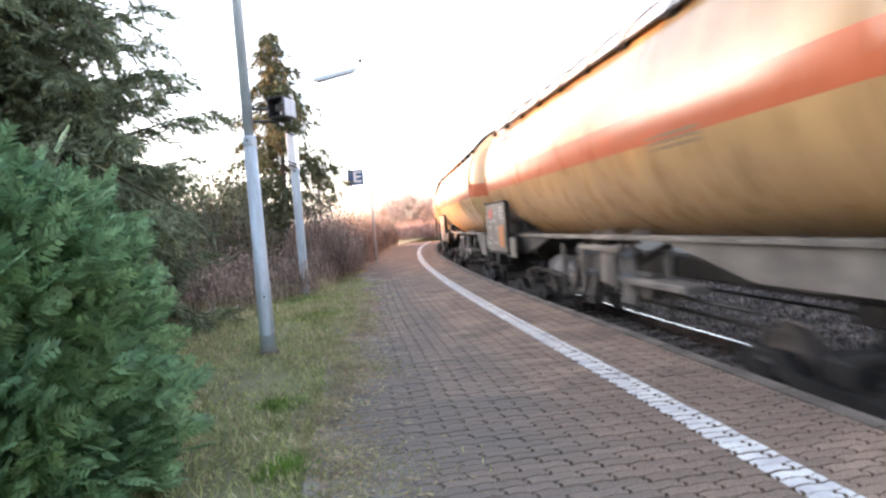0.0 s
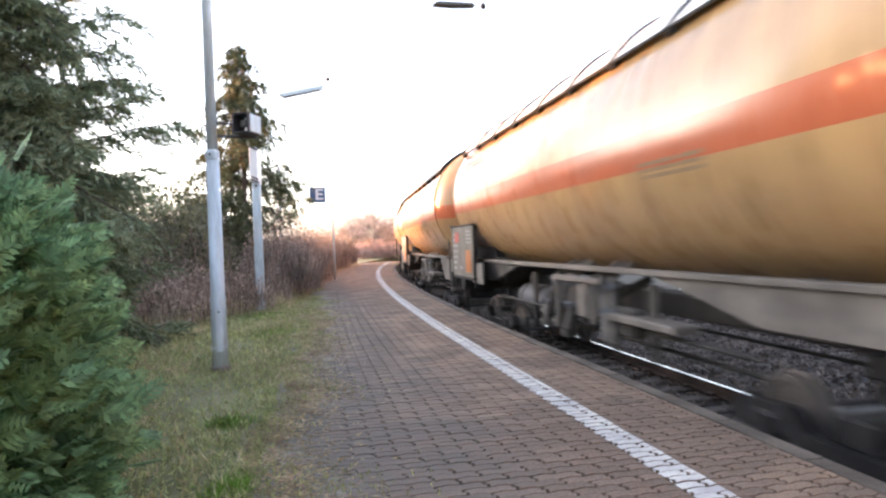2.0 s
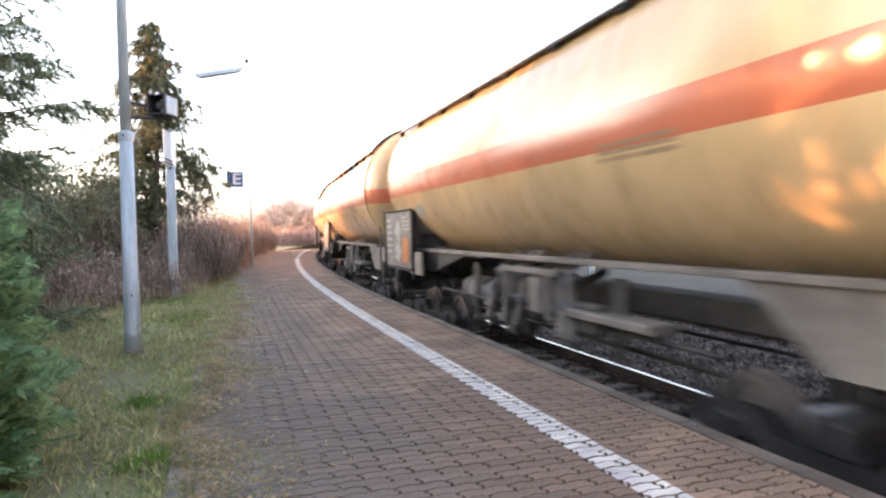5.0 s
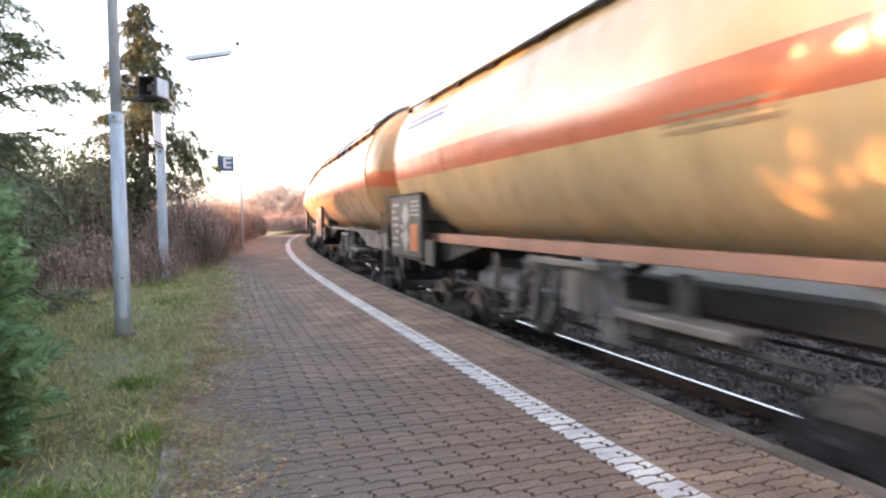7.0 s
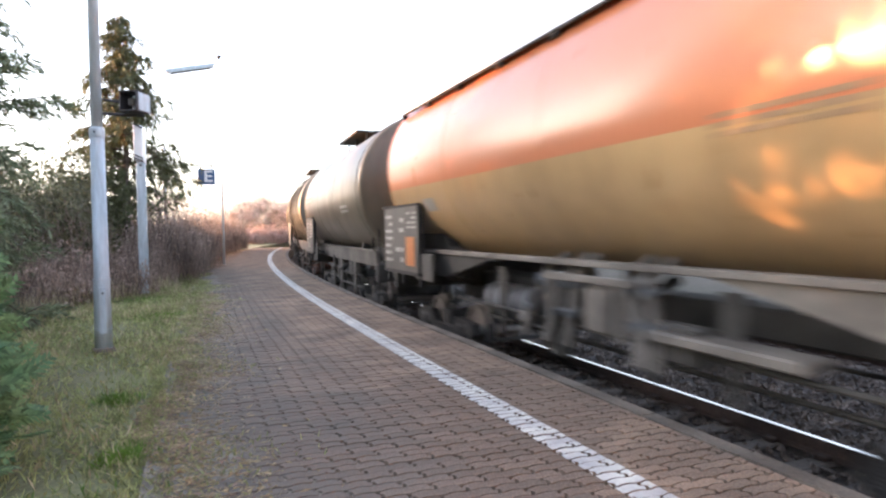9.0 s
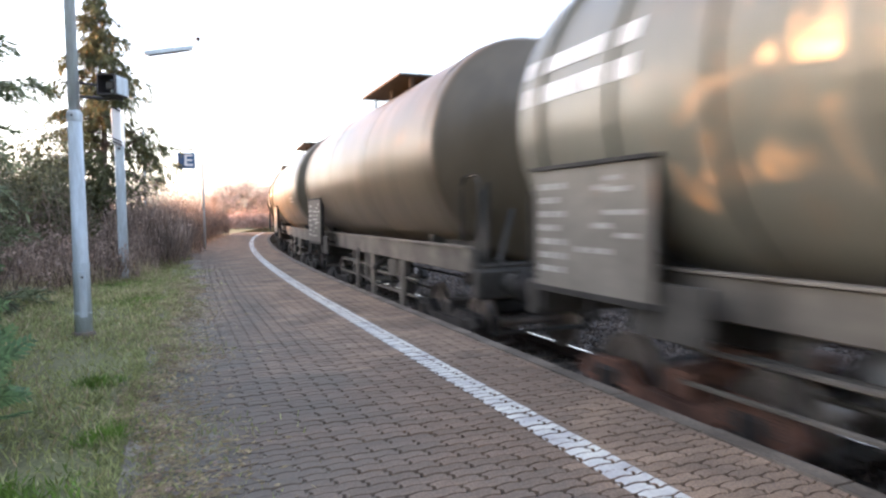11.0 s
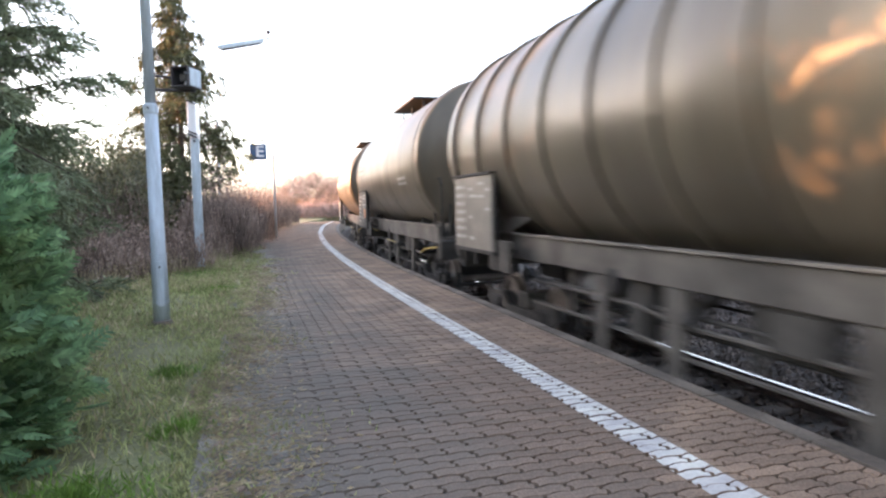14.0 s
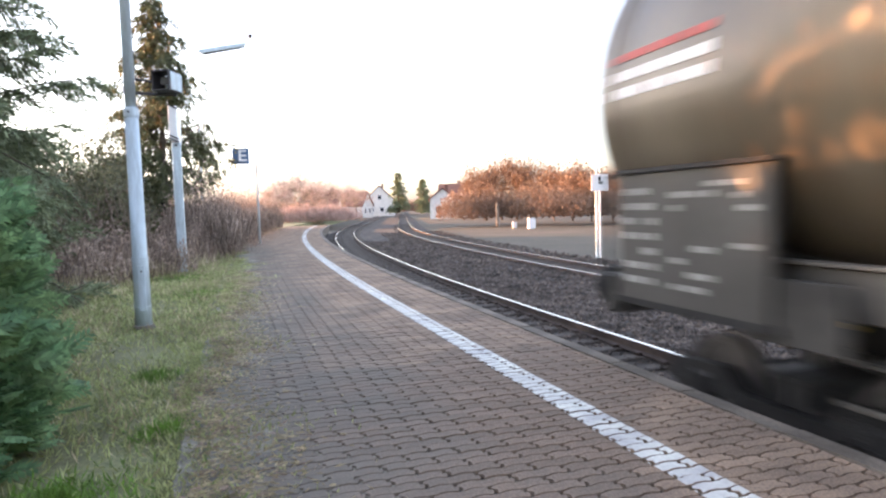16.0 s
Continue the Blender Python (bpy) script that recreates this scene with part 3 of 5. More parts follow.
    for yb in (by0 + 0.05, (by0 + by1) / 2, by1 - 0.05):
        part("board_post", boxm((bx + 0.06, yb, (bt + 1.05) / 2), (0.06, 0.07, bt - 1.05)), M_BLACK, board)
        part("board_stay", rod(bmesh.new(), (bx + 0.06, yb, bb + 0.1), (-1.1, yb, 1.22), 0.025, 6), M_BLACK, board)
    bars(board, "stencil", M_MARK, bx - 0.023, by1 - 0.55, by1 - 0.08, bb + 0.12, bt - 0.1, 7, rng)
    bars(board, "stencil", M_MARK, bx - 0.023, by0 + 0.10, by0 + 0.60, bt - 0.42 if gas else bb + 0.5, bt - 0.08, 4 if gas else 6, rng, fill=0.9 if gas else 0.55)
    bars(board, "stencil", M_MARK, bx - 0.023, by1 - 1.25, by1 - 0.75, bb + 0.12, bt - 0.15, 5 if gas else 8, rng, fill=0.5)
    if gas:
        part("hazard_plate", boxm((bx - 0.03, by0 + 0.40, 1.66), (0.012, 0.46, 0.52), 0.004), M_HAZARD, board, "orange hazard plate")
        if kind in ("pipe", "pipe_plate", "pipe_salmon"):
            for z in (1.62, 2.08):
                part("warning_diamond", boxm((bx - 0.03, by0 + 0.95, z), (0.012, 0.36, 0.36), 0.0, Matrix.Rotation(radians(45), 4, "X")), M_MARK, board, "white diamond warning label")
        if kind in ("shade", "pipe_plate"):
            part("red_label", boxm((bx - 0.03, by1 - 0.52, 2.22), (0.012, 0.40, 0.24), 0.0), M_RED, board, "red label")
    elif kind == "grey_marked":
        part("hazard_plate", boxm((bx - 0.03, by0 + 0.32, 1.75), (0.012, 0.36, 0.30), 0.004), M_HAZARD, board, "orange hazard plate")
    part("lower_panel", boxm((bx + 0.07, by0 - 0.10, 1.40 if gas else 1.25), (0.05, 0.85, 0.46), 0.01), bmat if gas else M_UNDER, board, "small lower side panel")
    # handrail loops and step at the front end
    for x in (-1.28, 1.28):
        yf = -L / 2 + 0.72
        rail = tube(bmesh.new(), [(x, yf, 1.2), (x, yf, 2.45), (x, yf + 0.1, 2.58), (x, yf + 0.5, 2.58), (x, yf + 0.6, 2.45), (x, yf + 0.6, 1.2)], 0.022)
        part("handrail", rail, M_SADDLE if gas else M_UNDER, root, "bent tube handrail")
        st = boxm((x, yf + 0.3, 0.55), (0.16, 0.5, 0.03))
        for d in (0.08, 0.52):
            rod(st, (x, yf + d, 0.55), (x, yf + d, 1.2), 0.018, 6)
        part("step", st, M_BLACK, root)
        part("rear_rail", tube(bmesh.new(), [(x, L / 2 - 0.6, 1.2), (x, L / 2 - 0.6, 2.3), (x * 0.5, L / 2 - 0.6, 2.3)], 0.02), M_BLACK, root)
    part("end_platform", boxm((0, -L / 2 + 0.95, 1.30), (2.4, 0.5, 0.04)), M_UNDER, root)
    # tank cradle struts
    for e in (-1, 1):
        for x in (-0.6, 0.6):
            part("strut", rod(bmesh.new(), (x * 1.6, e * (L / 2 - 0.8), 1.3), (x * 0.9, e * (half - 0.35), 2.1), 0.045), M_UNDER, root)
    # air tank, valves, pipes and brake gear
    ya = L / 2 - 5.2
    part("air_tank", lathe(bmesh.new(), [(-0.72, 0.05), (-0.70, 0.18), (-0.62, 0.26), (0.62, 0.26), (0.70, 0.18), (0.72, 0.05)], 20, "Y", (-0.85, ya, 0.98)), M_AIR, root, "grey compressed air tank", smooth=True)
    for d in (-0.4, 0.4):
        part("tank_strap", lathe(bmesh.new(), [(d - 0.03, 0.25), (d - 0.03, 0.27), (d + 0.03, 0.27), (d + 0.03, 0.25)], 20, "Y", (-0.85, ya, 0.98)), M_BLACK, root)
    part("valve_block", box(boxm((-1.05, 0.4, 1.15), (0.35, 0.5, 0.55), 0.04), (-1.15, 0.4, 0.72), (0.2, 0.3, 0.4), 0.03), M_UNDER, root)
    part("outlet_pipe", tube(bmesh.new(), [(-0.2, 1.1, 1.45), (-0.8, 1.1, 1.2), (-1.22, 1.1, 0.95), (-1.3, 1.1, 0.85)], 0.08, 10), M_SADDLE, root, smooth=False)
    part("outlet_pipe", tube(bmesh.new(), [(-0.2, -0.5, 1.45), (-0.8, -0.5, 1.2), (-1.22, -0.5, 0.95), (-1.3, -0.5, 0.85)], 0.07, 10), M_UNDER, root, smooth=False)
    if gas:
        for k, (y, lean) in enumerate(((-1.25, -0.22), (-0.95, -0.28), (-0.05, 0.05), (0.15, 0.22), (0.62, 0.3))):
            v = part("valve_pipe", tube(bmesh.new(), [(-0.9, y, 1.72), (-1.2, y, 1.55), (-1.28, y + lean, 0.95), (-1.34, y + lean * 1.2, 0.72)], 0.055 + 0.01 * (k % 2), 8), M_SADDLE, root, "light grey filling pipe")
            for q in (0.2, 0.75):
                c = Vector((-1.2, y, 1.55)).lerp(Vector((-1.28, y + lean, 0.95)), q)
                part("flange", rod(bmesh.new(), c - Vector((0.01, lean * 0.05, -0.035)), c + Vector((0.01, lean * 0.05, -0.035)), 0.105, 12), M_AIR, v)
        part("valve_frame", box(box(boxm((-1.36, -0.4, 1.50), (0.05, 1.7, 0.08), 0.01), (-1.36, -1.0, 1.2), (0.05, 0.08, 0.6), 0.01), (-1.36, 0.3, 1.2), (0.05, 0.08, 0.6), 0.01), M_SADDLE, root)
        part("valve_cabinet", boxm((-1.2, -0.55, 1.18), (0.28, 0.42, 0.5), 0.04), M_SADDLE, root, "pale grey valve cabinet")
        part("tray", boxm((-1.22, -2.25, 1.06), (0.34, 1.6, 0.10), 0.02), M_SADDLE, root, "flat pale grey tray")
    else:
        for y in (1.05, -0.3, -2.4):
            leg = boxm((-1.27, y, 0.72), (0.05, 0.26, 0.92), 0.012)
            box(leg, (-1.22, y, 1.05), (0.14, 0.34, 0.30), 0.02)
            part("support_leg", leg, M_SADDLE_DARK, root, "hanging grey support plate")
        for z in (0.55, 0.86):
            part("side_pipe", tube(bmesh.new(), [(-1.24, -3.2, z), (-1.24, -0.4, z - 0.03), (-1.24, 0.4, z + 0.06), (-1.24, 3.0, z + 0.05)], 0.024), M_SADDLE_DARK, root)
        # paler strip along the top of the darker side sill
        part("side_lip", boxm((-1.30, 0, 1.565), (0.12, L - 2.0, 0.03), 0.006), M_SADDLE, root, "pale upper edge of the side sill")
    part("valve_wheel", lathe(bmesh.new(), [(-0.02, 0.12), (0, 0.15), (0.02, 0.12)], 16, "X", (-1.32, 0.75, 1.15)), M_BLACK, root)
    for x, z in ((-0.7, 0.62), (0.7, 0.62), (-1.15, 0.92)):
        part("brake_rod", rod(bmesh.new(), (x, -L / 2 + 3.6, z), (x, L / 2 - 3.6, z), 0.028), M_UNDER, root)
    for y in (-2.2, -1.2, 2.0):
        part("hanger", prism(bmesh.new(), [(y - 0.12, 1.5), (y + 0.12, 1.5), (y + 0.05, 0.55), (y - 0.05, 0.55)], -1.14, -1.10), M_UNDER, root)
    part("brake_lever_box", boxm((-1.18, -1.7, 1.0), (0.18, 0.6, 0.36), 0.03), M_UNDER, root)
    if kind in ("grey_marked", "brown_last"):
        part("yellow_brake_rod", tube(bmesh.new(), [(-1.38, -L / 2 + 0.8, 1.12), (-1.38, -L / 2 + 1.9, 1.02), (-1.38, -L / 2 + 2.4, 0.9)], 0.02), M_SAFETY, root, "yellow brake rod")
        part("yellow_brake_rod", tube(bmesh.new(), [(-1.38, -0.6, 0.98), (-1.38, 0.8, 0.98)], 0.016), M_SAFETY, root, "yellow brake rod")
        part("yellow_brake_rod", tube(bmesh.new(), [(-1.38, L / 2 - 3.6, 1.18), (-1.38, L / 2 - 2.0, 1.22)], 0.018), M_SAFETY, root, "yellow brake rod")
    # the top
    if gas:
        sm = M_SHADE_G if kind == "cover" else M_SHADE
        y0, y1, lim = -half + 1.15, half - 1.05, 54
        sh = part("sunshade", arc_shell(bmesh.new(), R + 0.075, R + 0.09, -lim, lim, y0, y1, zc, 20), sm, root, "bent sheet sunshade over the tank", smooth=False)
        for s in (-lim, lim):
            a = radians(s)
            ex, ez = (R + 0.085) * math.sin(a), zc + (R + 0.085) * math.cos(a)
            part("sunshade_edge", rod(bmesh.new(), (ex, y0, ez), (ex, y1, ez), 0.024, 6), M_BLACK, sh)
        m = int((y1 - y0) / 1.15)
        for k in range(m):
            y = y0 + 0.03 + (y1 - y0 - 0.06) * k / (m - 1)
            if kind == "shade":
                part("sunshade_rib", arc_shell(bmesh.new(), R + 0.09, R + 0.12, -lim - 1, lim + 1, y - 0.022, y + 0.022, zc, 16), M_UNDER, sh)
            for s in (-1, 1):
                a = radians(lim * s)
                part("bracket", boxm(((R + 0.04) * math.sin(a), y, zc + (R + 0.04) * math.cos(a)), (0.10, 0.06, 0.10)), M_BLACK, sh)
    else:
        top = part("walkway", boxm((0, 0.1, zc + R + 0.15), (1.9, 3.0, 0.06), 0.01), M_BLACK, root, "dark walkway plate over the tank")
        for x in (-0.65, 0.65):
            for y in (-1.3, 0.1, 1.4):
                part("walkway_leg", rod(bmesh.new(), (x, y, zc + R * 0.84), (x, y, zc + R + 0.14), 0.03, 6), M_BLACK, top)
        dome = part("manhole", lathe(bmesh.new(), [(0, 0.36), (0.22, 0.36), (0.24, 0.42), (0.30, 0.42), (0.34, 0.2)], 24, "Z", (0, 0.1, zc + R - 0.06)), mat, root, "round manhole cover")
        ld = bmesh.new()
        yl = 0.1 if kind == "silver" else -half - 0.12
        if kind == "silver":
            for d in (-0.22, 0.22):
                tube(ld, [(-(R + 0.12) * math.sin(radians(a)), yl + d, zc + (R + 0.12) * math.cos(radians(a))) for a in (20, 45, 70, 95, 120)] + [(-1.4, yl + d, 1.2)], 0.022)
            for a in range(25, 140, 12):
                rod(ld, (-(R + 0.12) * math.sin(radians(a)), yl - 0.22, zc + (R + 0.12) * math.cos(radians(a))), (-(R + 0.12) * math.sin(radians(a)), yl + 0.22, zc + (R + 0.12) * math.cos(radians(a))), 0.015, 6)
            part("ladder", ld, M_BLACK, root)
    if gas:
        part("end_ring", lathe(bmesh.new(), [(-half - 0.05, 0.26), (-half - 0.06, 0.36), (-half + 0.06, 0.40), (-half + 0.10, 0.40)], 24, "Y", (0, 0, zc - 0.45)), mat, tank, "round manhole ring on the tank end")
    # markings on the tank side
    def tank_bars(name, m, y0, y1, a0, a1, rows):
        b = bmesh.new()
        for k in range(rows):
            aa, ab = a0 + (a1 - a0) * (k + 0.15) / rows, a0 + (a1 - a0) * (k + 0.75) / rows
            y = y0
            while y < y1 - 0.05:
                w = min(rng.uniform(0.12, 0.5), y1 - y)
                arc_shell(b, R + 0.002, R + 0.007, -aa, -ab, y, y + w * 0.85, zc, 2)
                y += w
        tagged(part(name, b, m, tank), kind="stuff")
    if gas:
        tank_bars("tank_marks", M_FADED, -half + 3.0, -half + 4.2, 101, 108, 3)
        if kind in ("shade", "cover"):
            tank_bars("tank_marks", M_PALEMARK, half - 3.4, half - 1.6, 64, 71, 2)
        elif kind in ("pipe_plate", "pipe_salmon"):
            tank_bars("tank_marks", M_BLUE, half - 3.6, half - 1.4, 64, 72, 2)
        if kind in ("cover", "pipe", "pipe_orange"):
            part("tank_label", arc_shell(bmesh.new(), R + 0.002, R + 0.008, -112, -120, half - 3.0, half - 2.5, zc, 3), M_MARK, tank, "white diamond label")
    elif kind in ("silver", "grey_marked", "brown_last", "grey"):
        if kind == "brown_last":
            tank_bars("tank_marks", M_SHADE, half - 1.9, half - 0.5, 83, 93, 2)
            tank_bars("tank_marks", M_RED, half - 1.9, half - 0.5, 78, 82, 1)
        elif kind == "silver":
            # two rows of white blocks on the upper side near the rear
            tank_bars("tank_marks", M_SHADE, half - 2.2, half - 0.4, 68, 88, 2)
        else:
            tank_bars("tank_marks", M_MARK, half - 2.3, half - 0.9, 80, 90, 2)
        tank_bars("tank_marks", M_MARK, -half + 1.6, -half + 2.6, 100, 108, 2)
    elif kind == "ribbed_skirt":
        part("tank_label", arc_shell(bmesh.new(), R + 0.046, R + 0.052, -82, -106, -half + 1.7, -half + 2.8, zc, 6), M_SHADE, tank, "large white square label")
        tank_bars("tank_marks", M_MARK, -half + 0.5, -half + 1.4, 94, 108, 3)
        tank_bars("tank_marks", M_SHADE, half - 2.5, half - 0.9, 70, 78, 1)
        tank_bars("tank_marks", M_AIR, half - 2.5, half - 0.9, 78, 82, 1)
        tank_bars("tank_marks", M_MARK, half - 3.0, half - 2.4, 96, 108, 3)
    kindb = "rust" if kind == "silver" else "grey" if kind in ("grey", "ribbed", "pipe_plate") else "black"
    bogie(root, L / 2 - 2.7, kindb, index)
    bogie(root, -L / 2 + 2.7, kindb, index)
    WAGONS.append(root)


for i, ((T, kind), L) in enumerate(zip(TRAIN, LENGTH)):
    wagon(i, kind, L)


# ---- growing things ----
def leaf_mesh(name, mat, base, axis, side, length, width, fold=0.25):
    """Many small pointed leaves in one mesh: from base along axis, as wide as side gives."""
    base, axis, side = np.asarray(base, float), np.asarray(axis, float), np.asarray(side, float)
    axis = axis / np.maximum(np.linalg.norm(axis, axis=1, keepdims=True), 1e-6)
    side = side - axis * (side * axis).sum(1, keepdims=True)
    side = side / np.maximum(np.linalg.norm(side, axis=1, keepdims=True), 1e-6)
    up = np.cross(side, axis)
    n = len(base)
    length, width = np.broadcast_to(length, n)[:, None], np.broadcast_to(width, n)[:, None]
    mid = base + axis * length * 0.45
    v = np.stack([base, mid + side * width / 2 + up * width * fold, base + axis * length, mid - side * width / 2 + up * width * fold], 1).reshape(-1, 3)
    k = np.arange(n) * 4
    me = bpy.data.meshes.new(name)
    me.vertices.add(4 * n)
    me.vertices.foreach_set("co", v.ravel())
    me.loops.add(4 * n)
    me.loops.foreach_set("vertex_index", (k[:, None] + np.arange(4)).ravel().astype(np.int32))
    me.polygons.add(n)
    me.polygons.foreach_set("loop_start", k.astype(np.int32))
    me.polygons.foreach_set("loop_total", np.full(n, 4, np.int32))
    me.update(calc_edges=True)
    me.validate()
    me.materials.append(mat)
    return me


def leaves(name, mat, parent, *a, label="", **kw):
    ob = new(name, leaf_mesh(name, mat, *a, **kw))
    if parent:
        ob.parent = parent
    if label:
        tagged(ob, label)
    return ob


def unit(rng, n):
    v = rng.normal(size=(n, 3))
    return v / np.linalg.norm(v, axis=1, keepdims=True)


def fan(base, axis, side, count, spread, length, rng):
    """Splits each spray into a flat fan of leaflets."""
    out_b, out_a, out_s, out_l = [], [], [], []
    for k in range(count):
        a = radians(-spread + 2 * spread * k / (count - 1))
        out_b.append(base + axis * (length * 0.25 * (1 - abs(a) / radians(spread + 1)))[:, None])
        out_a.append(axis * math.cos(a) + side * math.sin(a))
        out_s.append(side * math.cos(a) - axis * math.sin(a))
        out_l.append(length * (1.0 - 0.35 * abs(a) / radians(spread + 1)))
    return np.concatenate(out_b), np.concatenate(out_a), np.concatenate(out_s), np.concatenate(out_l)


def thuja(x, y, rx, ry, h, n, seed):
    rng = np.random.default_rng(seed)
    root = tagged(new("thuja_bush"), "dense dark green thuja bush beside the paved platform", "bush")
    trunk = bmesh.new()
    for k in range(5):
        a = k * 1.257
        rod(trunk, (x + 0.1 * math.cos(a), y + 0.1 * math.sin(a), -0.05), (x + rx * 0.5 * math.cos(a), y + ry * 0.5 * math.sin(a), h * 0.8), 0.05, 7, 0.015)
    part("stem", trunk, M_BARK, root)
    # boughs bulge out of the crown, each a tuft of flat fronds with shade between
    nb = n // 22
    bt, bu = rng.uniform(0, 2 * np.pi, nb), rng.uniform(0.0, 1.0, nb)
    prof = lambda u: np.clip(np.where(u < 0.35, 0.90 + 0.10 * u / 0.35, np.sqrt(np.clip(1 - (np.maximum(u - 0.35, 0) / 0.66) ** 2.2, 0, 1))), 0.05, 1)
    br = prof(bu) * rng.uniform(0.72, 1.05, nb)
    pick = rng.integers(0, nb, n)
    cen = np.stack([x + rx * br * np.cos(bt), y + ry * br * np.sin(bt), h * bu], 1)
    face = np.stack([np.cos(bt), np.sin(bt), 0.05 + 0.9 * np.maximum(bu - 0.3, -0.1)], 1)
    face /= np.linalg.norm(face, axis=1, keepdims=True)
    out = face[pick]
    base = cen[pick] + rng.normal(size=(n, 3)) * np.array([0.085, 0.085, 0.10]) - out * 0.05
    base[:, 2] = np.maximum(base[:, 2], 0.03)
    axis = out + 0.5 * unit(rng, n) + np.array([0, 0, 0.30])
    axis /= np.linalg.norm(axis, axis=1, keepdims=True)
    twist = unit(rng, nb)[pick]
    side = np.cross(axis, twist + 0.5 * unit(rng, n))
    side /= np.linalg.norm(side, axis=1, keepdims=True)
    ln = rng.uniform(0.13, 0.27, n)
    bb, aa, ss, ll = [base], [axis], [side], [ln]
    for k in range(1, 6):
        q = k / 6
        for sg in (-1, 1):
            bb.append(base + axis * (ln * q)[:, None])
            aa.append(axis * 0.75 + side * sg * 0.75 + np.array([0, 0, -0.10]))
            ss.append(side * 0.75 - axis * sg * 0.75)
            ll.append(ln * 0.55 * (1.1 - 0.75 * q))
    l = np.concatenate(ll)
    leaves("crown", M_THUJA, root, np.concatenate(bb), np.concatenate(aa), np.concatenate(ss), l, np.concatenate([ln * 0.10] + [np.clip(0.42 * v, 0.012, 0.034) for v in ll[1:]]))
    m = n
    th, u = rng.uniform(0, 2 * np.pi, m), rng.uniform(0, 1, m)
    r = prof(u) * rng.uniform(0.55, 0.82, m)
    core = np.stack([x + rx * r * np.cos(th), y + ry * r * np.sin(th), h * 0.93 * u], 1)
    leaves("inner_sprays", M_THUJA, root, core, np.stack([np.cos(th), np.sin(th), 0 * th], 1) + 0.8 * unit(rng, m), unit(rng, m), 0.16, 0.07)


def sticks(name, mat, parent, rows, seg=5):
    """Many tapered sticks in one mesh: rows of (start, end, radius, end radius)."""
    verts, faces = [], []
    for a, b, r0, r1 in rows:
        a, b = Vector(a), Vector(b)
        way = (b - a).normalized()
        u = way.orthogonal().normalized()
        v = way.cross(u)
        n0 = len(verts)
        for c, r in ((a, r0), (b, r1)):
            verts += [tuple(c + (u * math.cos(6.2832 * k / seg) + v * math.sin(6.2832 * k / seg)) * r) for k in range(seg)]
        faces += [(n0 + k, n0 + (k + 1) % seg, n0 + seg + (k + 1) % seg, n0 + seg + k) for k in range(seg)]
    me = bpy.data.meshes.new(name)
    me.from_pydata(verts, [], faces)
    me.materials.append(mat)
    return shared(name, me, parent)


